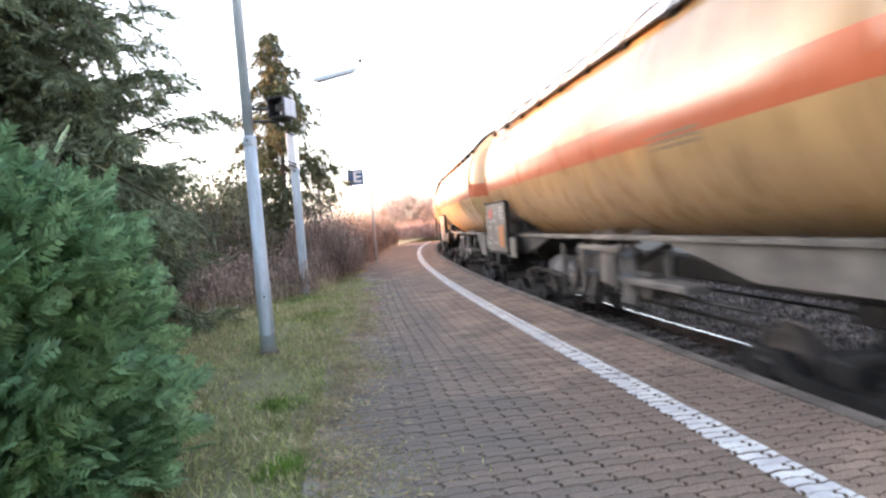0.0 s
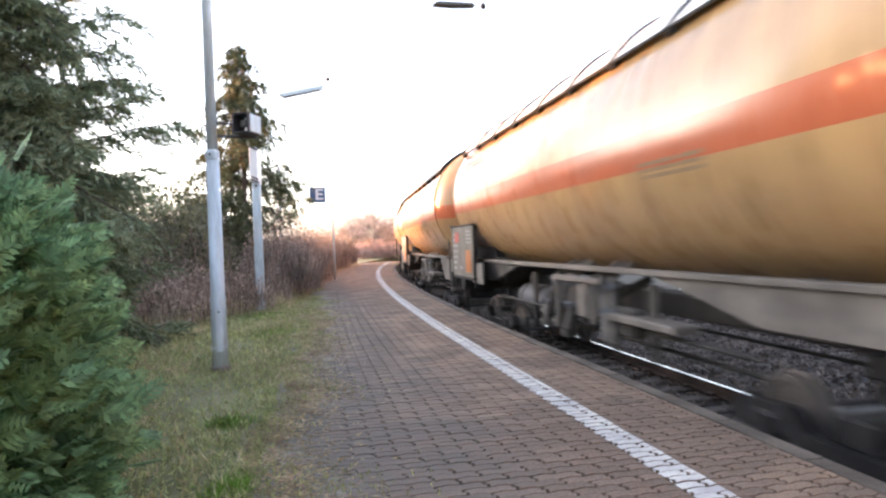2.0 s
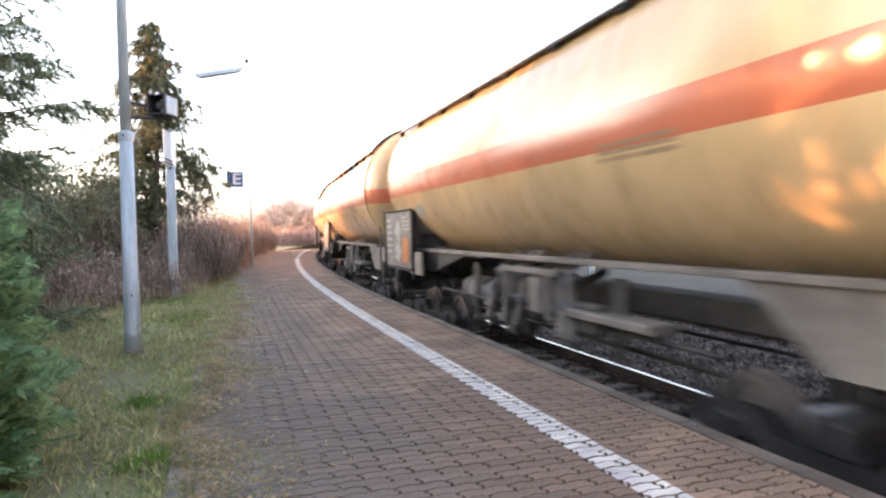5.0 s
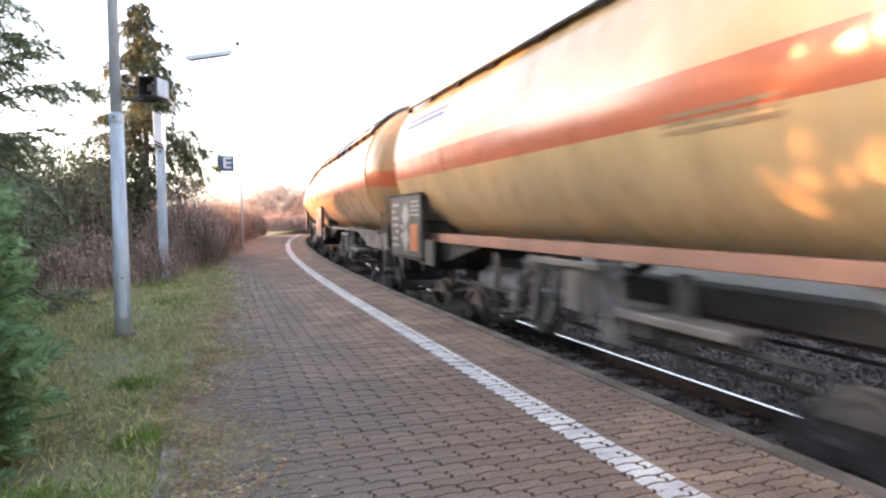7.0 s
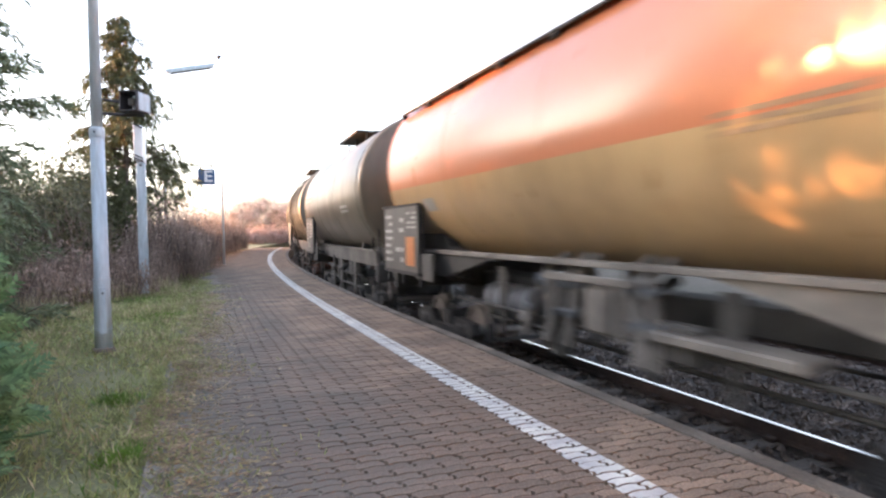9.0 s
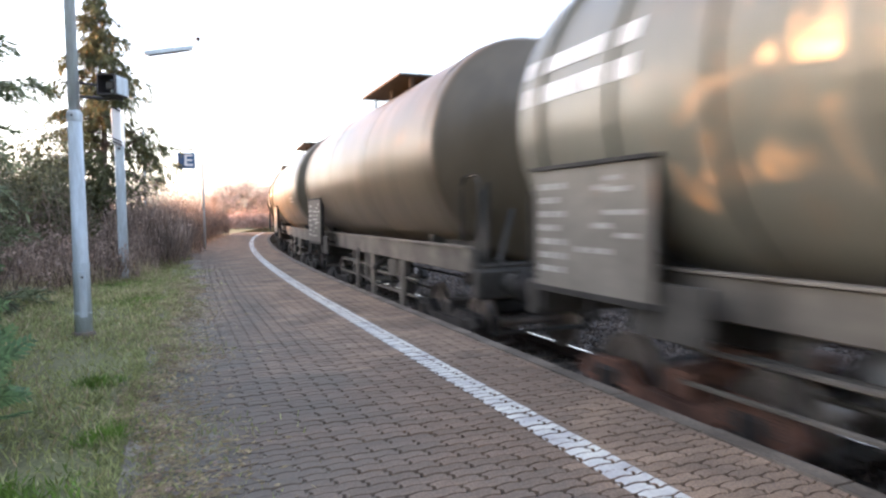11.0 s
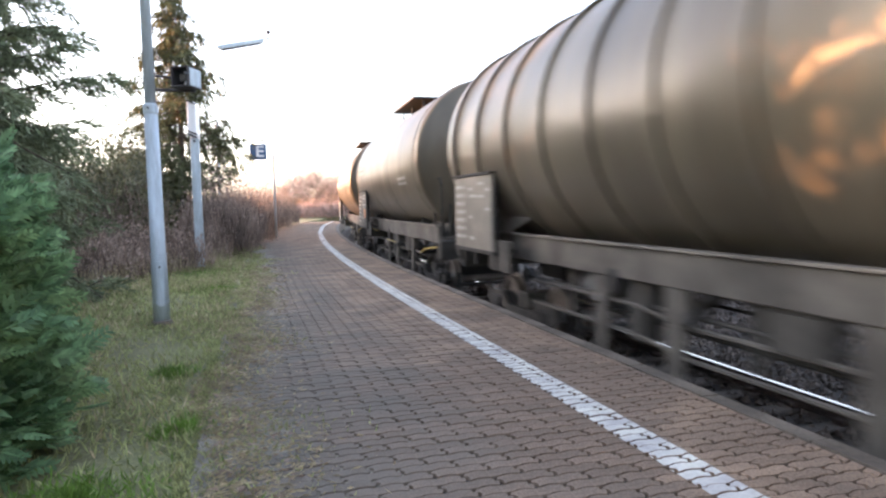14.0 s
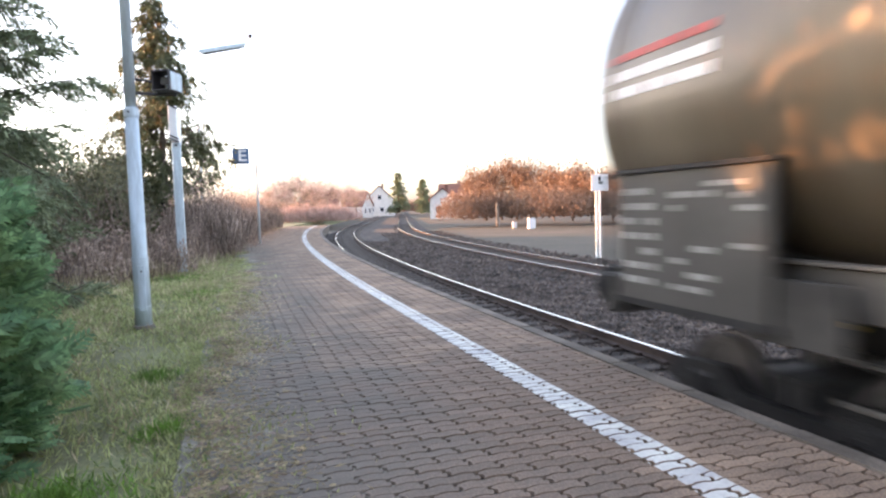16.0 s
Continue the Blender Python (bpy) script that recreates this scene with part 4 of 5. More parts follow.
def branch_tree(name, label, x, y, h, crown, mat, seed, whorl=0.42, per=6, droop=0.35, needle=0.15, twigs=12, hang=0.5, lo=0.12, bare=0.0, extra=(), category="tree", thick=7, slim=0.33):
    """A conifer: a tapered trunk, limbs in whorls, twigs along them and needles along the twigs. crown(f): reach at the height fraction f."""
    rng = np.random.default_rng(seed)
    root = tagged(new(name), label, category)
    tb = bmesh.new()
    pts = [(x + 0.06 * math.sin(2.1 * k), y + 0.06 * math.cos(1.7 * k), h * k / 8 - 0.05) for k in range(9)]
    rings = [[tb.verts.new((p[0] + 0.017 * h * (1 - k / 8.3) * math.cos(0.698 * j), p[1] + 0.017 * h * (1 - k / 8.3) * math.sin(0.698 * j), p[2])) for j in range(9)] for k, p in enumerate(pts)]
    for r0, r1 in zip(rings, rings[1:]):
        for j in range(9):
            tb.faces.new((r0[j], r0[(j + 1) % 9], r1[(j + 1) % 9], r1[j]))
    part("trunk", tb, M_BARK, root)
    limb = []
    B, A, S, Ln = [], [], [], []
    z = h * lo
    jobs = []
    while z < h * 0.985:
        f = z / h
        for k in range(per):
            a = rng.uniform(0, 2 * np.pi)
            jobs.append((z + rng.uniform(-0.15, 0.15), a, crown(f) * rng.uniform(0.6, 1.12)))
        z += whorl * (1.15 - 0.5 * f)
    jobs += list(extra)
    for z, a, reach, *lift in jobs:
        if reach < 0.12:
            reach = 0.12
        way = np.array([math.cos(a), math.sin(a), 0.0])
        seg, n = [], 6
        rise = rng.uniform(0.0, 0.25)
        sag = droop
        if lift:
            rise, sag = lift[0], 0.0
        for k in range(n + 1):
            q = k / n
            seg.append(np.array([x, y, z]) + way * reach * q + np.array([0, 0, reach * (rise * q - sag * q * q)]) + 0.05 * reach * rng.normal(size=3) * (q > 0))
        for k in range(n):
            r0 = 0.012 * reach + 0.006
            limb.append((seg[k], seg[k + 1], r0 * (1 - k / (n + 1)), r0 * (1 - (k + 1) / (n + 1))))
        count = max(3, int(twigs * reach))
        for q in rng.uniform(0.12 if bare == 0 else bare, 1.0, count):
            k = min(int(q * n), n - 1)
            p = seg[k] + (seg[k + 1] - seg[k]) * (q * n - k)
            along = seg[k + 1] - seg[k]
            along = along / np.linalg.norm(along)
            s = np.cross(along, [0, 0, 1]) * rng.choice([-1, 1])
            d = along * rng.uniform(0.3, 0.9) + s * rng.uniform(0.2, 1.0) + np.array([0, 0, -hang * rng.uniform(0.2, 1.2)])
            d /= np.linalg.norm(d)
            tl = rng.uniform(0.18, 0.42) * (0.5 + 0.5 * min(reach, 2))
            m = thick
            qs = np.linspace(0.05, 1, m)[:, None]
            nb = p + d * tl * qs + np.array([0, 0, -0.10 * tl]) * qs * qs
            na = d * 0.8 + 0.55 * unit(rng, m)
            B.append(nb)
            A.append(na)
            S.append(unit(rng, m))
            Ln.append(rng.uniform(0.6, 1.2, m) * needle)
    sticks("limb", M_BARK, root, limb)
    B, A, S, Ln = np.concatenate(B), np.concatenate(A), np.concatenate(S), np.concatenate(Ln)
    leaves("crown", mat, root, B, A, S, Ln, Ln * slim)
    return root


def thicket(name, label, mat, twig_mat, spots, n, size, seed, twig_n, twig_len, width=0.6, category="scrub"):
    """Scrub over spots of (x, y, radius, height): thin upright stems with small leaves, uneven on top."""
    rng = np.random.default_rng(seed)
    spots = np.array(spots, float)
    root = tagged(new(name), label, category, kind="stuff")
    w = spots[:, 2] * spots[:, 3]

    def pick(m):
        i = rng.choice(len(spots), m, p=w / w.sum())
        a, r = rng.uniform(0, 2 * np.pi, m), np.sqrt(rng.random(m))
        top = spots[i, 3] * np.sqrt(np.clip(1 - 0.85 * r**2, 0, 1)) * (0.85 + 0.3 * rng.random(m))
        return spots[i, 0] + spots[i, 2] * r * np.cos(a), spots[i, 1] + spots[i, 2] * r * np.sin(a), top
    x, y, top = pick(n)
    u = rng.random(n) ** 0.75
    base = np.stack([x, y, u * top - 0.05], 1)
    ln = rng.uniform(0.6, 1.4, n) * size
    tagged(leaves("foliage", mat, root, base, unit(rng, n) + np.array([0, 0, 0.3]), unit(rng, n), ln, ln * width), kind="stuff")
    x, y, top = pick(twig_n)
    z0 = rng.random(twig_n) * 0.5 * top
    base = np.stack([x, y, z0 - 0.05], 1)
    tagged(leaves("stem", twig_mat, root, base, unit(rng, twig_n) * 0.35 + np.array([0, 0, 1.0]), unit(rng, twig_n), rng.uniform(0.4, 1.2, twig_n) * twig_len, 0.022 + 0.006 * twig_len), kind="stuff")
    return root


thuja(-2.42, 4.75, 1.15, 1.3, 2.15, 7000, 3)
thuja(-4.1, 6.3, 1.3, 1.4, 2.75, 7000, 4)
branch_tree("spruce", "tall dark spruce with loose drooping branches", -5.4, 11.4, 12.0, lambda f: 2.9 * (1 - f) ** 0.8 + 0.15, M_SPRUCE, 11, whorl=0.36, per=11, droop=0.22, needle=0.14, twigs=40, thick=20, slim=0.20, hang=0.6, lo=0.05,
            extra=[(2.65, -0.05, 3.35, 0.36), (3.1, -0.25, 2.9, 0.30), (2.3, -0.15, 3.0, 0.2), (4.0, -0.4, 3.4), (4.9, -0.5, 3.2), (2.6, -0.7, 3.0), (2.9, -0.9, 3.1), (2.2, -0.55, 3.0), (2.3, -0.3, 2.8), (1.8, -0.45, 2.8), (2.7, -0.5, 3.4), (3.6, -0.6, 3.1), (5.6, -0.35, 3.0), (6.3, -0.5, 2.8)])
# mostly out of view; crown thinned to let sun spots onto the tanks
branch_tree("spruce", "dark spruce mostly out of view behind the thuja bush, thinned for sun spots", -5.9, 8.2, 8.5, lambda f: 2.2 * (1 - f) ** 0.8 + 0.15, M_SPRUCE, 12, whorl=0.50, per=7, droop=0.25, needle=0.16, twigs=22, thick=14, slim=0.20, hang=0.6, lo=0.06)
branch_tree("cypress", "slender yellowish conifer with weeping sprays and gaps", -2.35, 25.6, 9.6, lambda f: 2.35 * min(1, (1 - f) / 0.65) ** 0.75 + 0.12, M_CYPRESS, 21, whorl=0.40, per=6, droop=0.30, needle=0.16, twigs=18, thick=13, slim=0.30, hang=1.6, lo=0.10)
thicket("bramble_bank", "reddish brown bramble bank with dry leaves", M_SCRUB, M_TWIG,
        [(-3.6, 15.4, 1.5, 1.15), (-2.3, 17.6, 1.4, 1.2), (-4.9, 14.6, 1.6, 1.3), (-3.4, 18.6, 1.8, 1.4), (-1.8, 20.6, 1.2, 1.3), (-6.4, 14.5, 1.8, 1.5), (-2.2, 22.5, 1.6, 1.4)], 16000, 0.075, 31, 5000, 0.7)
thicket("brown_hedge", "tall brown hedge of dry bare stems beside the path", M_SCRUB, M_TWIG,
        [(-1.1 + 0.0 * k + track(22 + 2.2 * k)[0] - 5.05 - 0.35 + 0.25 * math.sin(2.7 * k), 22 + 2.2 * k, 1.30, 2.85 + 0.25 * math.sin(1.9 * k) + 0.05 * k) for k in range(16)], 32000, 0.07, 32, 24000, 0.95)
thicket("evergreen_scrub", "olive green scrub behind the brambles", M_OLIVE, M_TWIG,
        [(-7.5, 18, 2.0, 3.54), (-5.4, 20, 1.8, 3.29), (-9.5, 17, 2.2, 3.78), (-4.2, 22.5, 1.7, 3.78), (-7.4, 23, 2.2, 4.15), (-10.5, 21, 2.4, 4.15), (-4.6, 26, 2.0, 4.39), (-6.6, 27, 2.0, 4.27), (-3.4, 20.2, 1.3, 3.29), (-5.2, 17.4, 1.5, 3.17), (-6.6, 16.4, 1.6, 3.54), (-6.2, 20.6, 1.8, 4.03), (-3.6, 23.6, 1.3, 3.90), (-4.3, 12.2, 1.1, 1.76), (-5.6, 13.6, 1.3, 2.32), (-5.0, 9.6, 1.3, 2.31), (-6.6, 7.2, 1.7, 2.64), (-6.9, 10.6, 1.7, 2.75), (-4.6, 7.6, 1.0, 2.09), (-8.2, 13.4, 2.0, 3.17), (-8.6, 9, 2, 3.08)], 95000, 0.12, 33, 12000, 1.3)
thicket("bare_bushes", "tall bare bushes lit from behind by the low sun", M_CYPRESS, M_TWIG,
        [(-9 + 1.9 * k, 31 + 1.2 * math.sin(2 * k), 1.6, 4.1 + 0.6 * math.sin(3.1 * k)) for k in range(4)] + [(-13 - 2 * k, 27, 2.2, 4.3) for k in range(4)], 10000, 0.10, 34, 14000, 1.4)

# added out of view: blocks the low sun from the tanks' lower halves
thicket("sun_screen_wood", "added unseen evergreen wood that keeps the low sun off the tanks", M_OLIVE, M_TWIG, [(-17 - 1.45 * k, 21.5 + 2.1 * k, 2.6, 6.2 + 0.14 * k + 0.4 * math.sin(2.2 * k)) for k in range(13)], 34000, 0.34, 35, 9000, 2.4)
# added behind the camera: cuts sky light on the tank ends facing it
thicket("unseen_wood_behind", "added unseen evergreen wood behind the camera that dims the tank ends", M_OLIVE, M_TWIG, [(-34 + 3.6 * k, -27 + 2.0 * math.sin(1.7 * k), 4.2, 12.5 + 1.6 * math.sin(2.9 * k)) for k in range(10)] + [(14 + 3.6 * k, -27 + 2.0 * math.sin(1.3 * k), 4.2, 12.5 + 1.6 * math.sin(2.1 * k)) for k in range(9)], 26000, 0.8, 36, 9000, 4.0)


def grass():
    rng = np.random.default_rng(41)
    for name, label, mat, n, ln, ymin in (("green_grass", "short green grass of the verge", M_GRASS, 80000, 0.08, -3.0), ("dry_grass", "dry straw coloured grass blades on the verge", M_DRY, 22000, 0.11, -3.0)):
        y = ymin + 29 * rng.random(n) ** 1.25
        left = np.where(y < 12.5, -5.2, -3.4 + (y - 13) * 0.15)
        right = -0.42 + 0.035 * np.maximum(y - 6, 0) + 0.18 * np.sin(1.3 * y) * np.sin(0.57 * y + 1) + 0.1 * rng.normal(size=n)
        x = left + (right - left) * (1 - rng.random(n) ** (1.2 if name == "green_grass" else 1.0))
        keep = np.sin(2.1 * x + 0.9 * y) * np.sin(1.1 * x - 0.7 * y + 2) + 0.4 * rng.normal(size=n) > (-0.65 if name == "green_grass" else -0.2)
        x, y = x[keep], y[keep]
        m = len(x)
        base = np.stack([x, y, np.full(m, -0.03)], 1)
        l = rng.uniform(0.5, 1.5, m) * ln * (1 + 0.4 * (x < -2))
        ob = leaves(name, mat, None, base, unit(rng, m) * 0.75 + np.array([0, 0, 0.8]), unit(rng, m), l, 0.012 + 0.0006 * y)
        tagged(ob, label, "grass", kind="stuff")
    # bright tufts at the edge of the paving
    n = 9000
    c = np.array([(-0.95, 3.3, 0.75), (-0.55, 4.9, 0.22), (-1.6, 3.0, 0.8), (-1.0, 3.9, 0.4), (-0.75, 6.6, 0.2), (-0.6, 13, 0.7), (-0.9, 16.5, 0.9)])
    i = rng.choice(len(c), n, p=c[:, 2] / c[:, 2].sum())
    r = np.abs(rng.normal(size=n)) * 0.55
    a = rng.uniform(0, 2 * np.pi, n)
    base = np.stack([c[i, 0] + c[i, 2] * r * np.cos(a), c[i, 1] + c[i, 2] * r * np.sin(a), np.full(n, -0.03)], 1)
    tagged(leaves("grass_tufts", leafy("bright grass", (0.17, 0.30, 0.05), (0.12, 0.22, 0.04)), None, base, unit(rng, n) * 0.7 + np.array([0, 0, 0.8]), unit(rng, n), rng.uniform(0.04, 0.12, n), 0.012), "bright green grass tufts at the paving's edge", "grass", kind="stuff")
    # dry and dead litter over the paving's edge
    for name, label, mat, n, wide in (("grass_litter", "dry grass litter scattered over the paving's edge", M_DRY, 9000, 0.34), ("leaf_litter", "dark dead leaves lying on the paving's edge", M_SCRUB, 2200, 0.30)):
        y = 2.0 + 15 * rng.random(n) ** 1.5
        x = -0.42 + 0.03 * np.maximum(y - 6, 0) + 0.12 * np.sin(1.9 * y) + np.abs(rng.normal(size=n)) * wide
        tagged(leaves(name, mat, None, np.stack([x, y, np.full(n, 0.010)], 1), unit(rng, n) * [1, 1, 0.12] + [0, 0, 0.05], np.tile([[0, 0, 1.0]], (n, 1)) + 0.5 * unit(rng, n), rng.uniform(0.02, 0.09, n), rng.uniform(0.006, 0.016, n)), label, "litter", kind="stuff")
    # grass creeping over the edge
    n = 14000
    y = 1.5 + 20 * rng.random(n) ** 1.4
    reach = 0.26 + 0.16 * np.sin(1.7 * y + 0.6) + 0.10 * np.sin(4.3 * y)
    x = -0.48 + 0.032 * np.maximum(y - 6, 0) + np.maximum(reach, 0.05) * np.abs(rng.normal(size=n))
    tagged(leaves("creeping_grass", M_GRASS, None, np.stack([x, y, np.full(n, -0.02)], 1), unit(rng, n) * 0.85 + np.array([0, 0, 0.6]), unit(rng, n), rng.uniform(0.03, 0.09, n), 0.011 + 0.0006 * y), "short grass creeping over the paving's edge", "grass", kind="stuff")
    # earth washed over the pavers and into their joints
    ss, oo = np.arange(-4, 24, 0.05), np.arange(-0.50, 1.7, 0.04)
    S, O = np.meshgrid(ss, oo, indexing="ij")
    wob = 0.16 * np.sin(2.3 * S + 1.2 * O) + 0.12 * np.sin(5.1 * S - 3 * O + 1) + 0.07 * np.sin(11.3 * S + 7 * O) + 0.08 * rng.normal(size=S.shape)
    Z = np.clip(0.0 - 0.020 * (O + 0.12 - 0.02 * np.maximum(S - 6, 0) + wob), -0.028, 0.008)
    Z = np.where(O < -0.42, -0.04, Z)
    verts = [(*track(a, b - TRACK_X)[:2], c) for a, b, c in zip(S.ravel(), O.ravel(), Z.ravel())]
    m, k = S.shape
    me = bpy.data.meshes.new("edge_soil")
    me.from_pydata(verts, [], [(i * k + j, i * k + k + j, i * k + k + j + 1, i * k + j + 1) for i in range(m - 1) for j in range(k - 1)])
    me.materials.append(M_EARTH)
    tagged(new("edge_soil", me), "grey brown earth washed over the pavers' edge", "soil", kind="stuff")
    # tall dry stalks before the brambles
    n = 2600
    t = rng.random(n)
    base = np.stack([-5.2 + 4.2 * t + rng.normal(size=n) * 0.25, 12.4 + 7.4 * t**1.4 + rng.normal(size=n) * 0.35, np.full(n, -0.04)], 1)
    tagged(leaves("dry_stalks", M_DRY, None, base, unit(rng, n) * 0.5 + np.array([0, 0, 1.0]), unit(rng, n), rng.uniform(0.2, 0.6, n), 0.016), "tall pale dry stalks before the brambles", "grass", kind="stuff")


grass()


def ballast():
    rng = np.random.default_rng(51)
    spots = []
    for s0, s1, o0, o1, n, lo, hi in ((2.5, 16, 0.86, 2.9, 5200, 0.03, 0.065), (16, 45, 0.86, 3.2, 4200, 0.04, 0.08), (2.5, 30, -1.3, 0.7, 2600, 0.03, 0.06), (2.5, 16, 2.9, 5.2, 3000, 0.04, 0.08), (12, 60, 3.2, 5.1, 2600, 0.05, 0.10), (14, 60, 7.0, 9.0, 1500, 0.05, 0.11)):
        s, o = s0 + (s1 - s0) * rng.random(n) ** 1.3, rng.uniform(o0, o1, n)
        for a, b, r in zip(s, o, rng.uniform(lo, hi, n)):
            x, y, _ = track(a, b)
            d = 0.0 if b < 1.5 else 0.11 * min(1, (b - 1.5) / 1.1) if b < 3.8 else 0.11 * max(0, (4.6 - b) / 0.8)
            spots.append((x, y, RAIL_Z - 0.195 - 0.2 * d + 0.2 * r, r))
    spots = np.array(spots)
    n = len(spots)
    shape = np.array([(1, 0, 0), (-1, 0, 0), (0, 1, 0), (0, -1, 0), (0, 0, 0.8), (0, 0, -0.8)], float)
    faces = np.array([(0, 2, 4), (2, 1, 4), (1, 3, 4), (3, 0, 4), (2, 0, 5), (1, 2, 5), (3, 1, 5), (0, 3, 5)])
    v = shape[None] * rng.uniform(0.55, 1.3, (n, 6, 3)) + rng.normal(size=(n, 6, 3)) * 0.22
    a = rng.uniform(0, 2 * np.pi, n)
    ca, sa = np.cos(a)[:, None], np.sin(a)[:, None]
    v = np.stack([v[..., 0] * ca - v[..., 1] * sa, v[..., 0] * sa + v[..., 1] * ca, v[..., 2]], -1)
    v = v * spots[:, None, 3:4] + spots[:, None, :3]
    f = (faces[None] + 6 * np.arange(n)[:, None, None]).reshape(-1, 3)
    me = bpy.data.meshes.new("ballast")
    me.from_pydata(v.reshape(-1, 3).tolist(), [], f.tolist())
    me.materials.append(M_BALLAST)
    tagged(new("ballast", me), "coarse dark grey ballast stones between the rails", "ballast", kind="stuff")


ballast()


# ---- poles, signs and lamps ----
def lamp_pole():
    x, y = -1.21, 9.46
    root = tagged(new("lamp_pole"), "tapered pale blue grey steel pole standing in the grass", "pole")
    b = bmesh.new()
    lathe(b, [(-0.05, 0.108), (0.95, 0.101), (0.97, 0.095), (2.88, 0.086)], 20, "Z", (x, y, 0))
    part("lower_shaft", b, M_GALV, root, smooth=True)
    part("upper_shaft", lathe(bmesh.new(), [(2.86, 0.070), (9.0, 0.052), (9.02, 0.02)], 20, "Z", (x, y, 0)), M_GALV, root, smooth=True)
    part("collar", lathe(bmesh.new(), [(2.82, 0.088), (2.84, 0.096), (2.93, 0.094), (2.96, 0.073)], 20, "Z", (x, y, 0)), M_GALV, root)
    d = part("service_door", boxm((x + 0.015, y - 0.098, 0.55), (0.095, 0.02, 0.62), 0.008), M_GALV, root, "service door with a lock")
    part("lock", rod(bmesh.new(), (x + 0.02, y - 0.106, 0.78), (x + 0.02, y - 0.118, 0.78), 0.014, 10), M_DARKBOX, d)
    part("foot_collar", lathe(bmesh.new(), [(-0.05, 0.15), (0.03, 0.14), (0.05, 0.118)], 20, "Z", (x, y, 0)), M_KERB, root)
    part("clamp_bolt", rod(bmesh.new(), (x - 0.02, y - 0.08, 2.89), (x - 0.02, y - 0.115, 2.89), 0.014, 8), M_DARKBOX, root)
    for z in (0.30, 0.95):
        part("cable_band", lathe(bmesh.new(), [(z - 0.012, 0.103), (z - 0.012, 0.110), (z + 0.012, 0.110), (z + 0.012, 0.103)], 20, "Z", (x, y, 0)), M_GALV, root)


def floodlight_box():
    x, y, z = -0.72, 9.25, 3.27
    root = tagged(new("display_box"), "dark square signal box on a bracket of the pole", "signal box")
    m = pose(x - 0.02, y, z, 0, 0, -26) @ Matrix.Diagonal((0.8, 0.8, 0.85, 1))

    def put(name, bm, mat, label=""):
        o = part(name, bm, mat, root, label)
        o.matrix_basis = m
        return o
    hood = bmesh.new()
    for c, s in (((0, 0, 0.145), (0.28, 0.36, 0.02)), ((0, 0, -0.145), (0.28, 0.36, 0.02)), ((-0.14, 0, 0), (0.02, 0.36, 0.31)), ((0.14, 0, 0), (0.02, 0.36, 0.31))):
        box(hood, c, s, 0.004)
    put("hood", hood, M_DARKBOX)
    put("back_case", boxm((0, 0.22, 0), (0.27, 0.10, 0.28), 0.02), M_GALV)
    put("lens", boxm((0, -0.06, 0), (0.13, 0.03, 0.12), 0.02), M_BOARD, "dull grey square lens")
    # pale colour stands in for light falling on the box's right side
    put("lit_side", boxm((0.154, 0.03, 0.0), (0.012, 0.32, 0.27), 0.004), M_GALV, "side face with the light on it put into a pale colour")
    part("bracket", tube(bmesh.new(), [(-1.12, 9.30, 3.12), (-0.85, 9.28, 3.11), (-0.62, 9.27, 3.11)], 0.02), M_DARKBOX, root)
    part("bracket", tube(bmesh.new(), [(-1.12, 9.30, 3.30), (-0.88, 9.28, 3.27)], 0.016), M_DARKBOX, root)


def sign_post():
    x, y = -1.30, 17.9
    root = tagged(new("sign_post"), "square pale blue post with a white panel seen edge-on", "sign post")
    part("post", boxm((x, y, 1.65), (0.22, 0.16, 3.4), 0.02), M_GALV, root)
    p = part("panel", boxm((x - 0.03, y + 0.35, 3.82), (0.20, 1.3, 0.86), 0.015), M_SIGNWHITE, root, "white sign panel")
    part("panel_edge", boxm((x - 0.02, y - 0.31, 3.39), (0.23, 0.04, 0.035), 0.004, Matrix.Rotation(radians(25), 4, "Y")), M_DARKBOX, p)
    part("panel_edge", boxm((x - 0.02, y - 0.31, 3.47), (0.23, 0.04, 0.03), 0.004, Matrix.Rotation(radians(25), 4, "Y")), M_DARKBOX, p)
    part("panel_edge", boxm((x - 0.02, y - 0.31, 4.23), (0.23, 0.04, 0.035), 0.004, Matrix.Rotation(radians(25), 4, "Y")), M_DARKBOX, p)
    part("bolt", rod(bmesh.new(), (x, y - 0.08, 3.28), (x, y - 0.1, 3.28), 0.03, 10), M_DARKBOX, root)


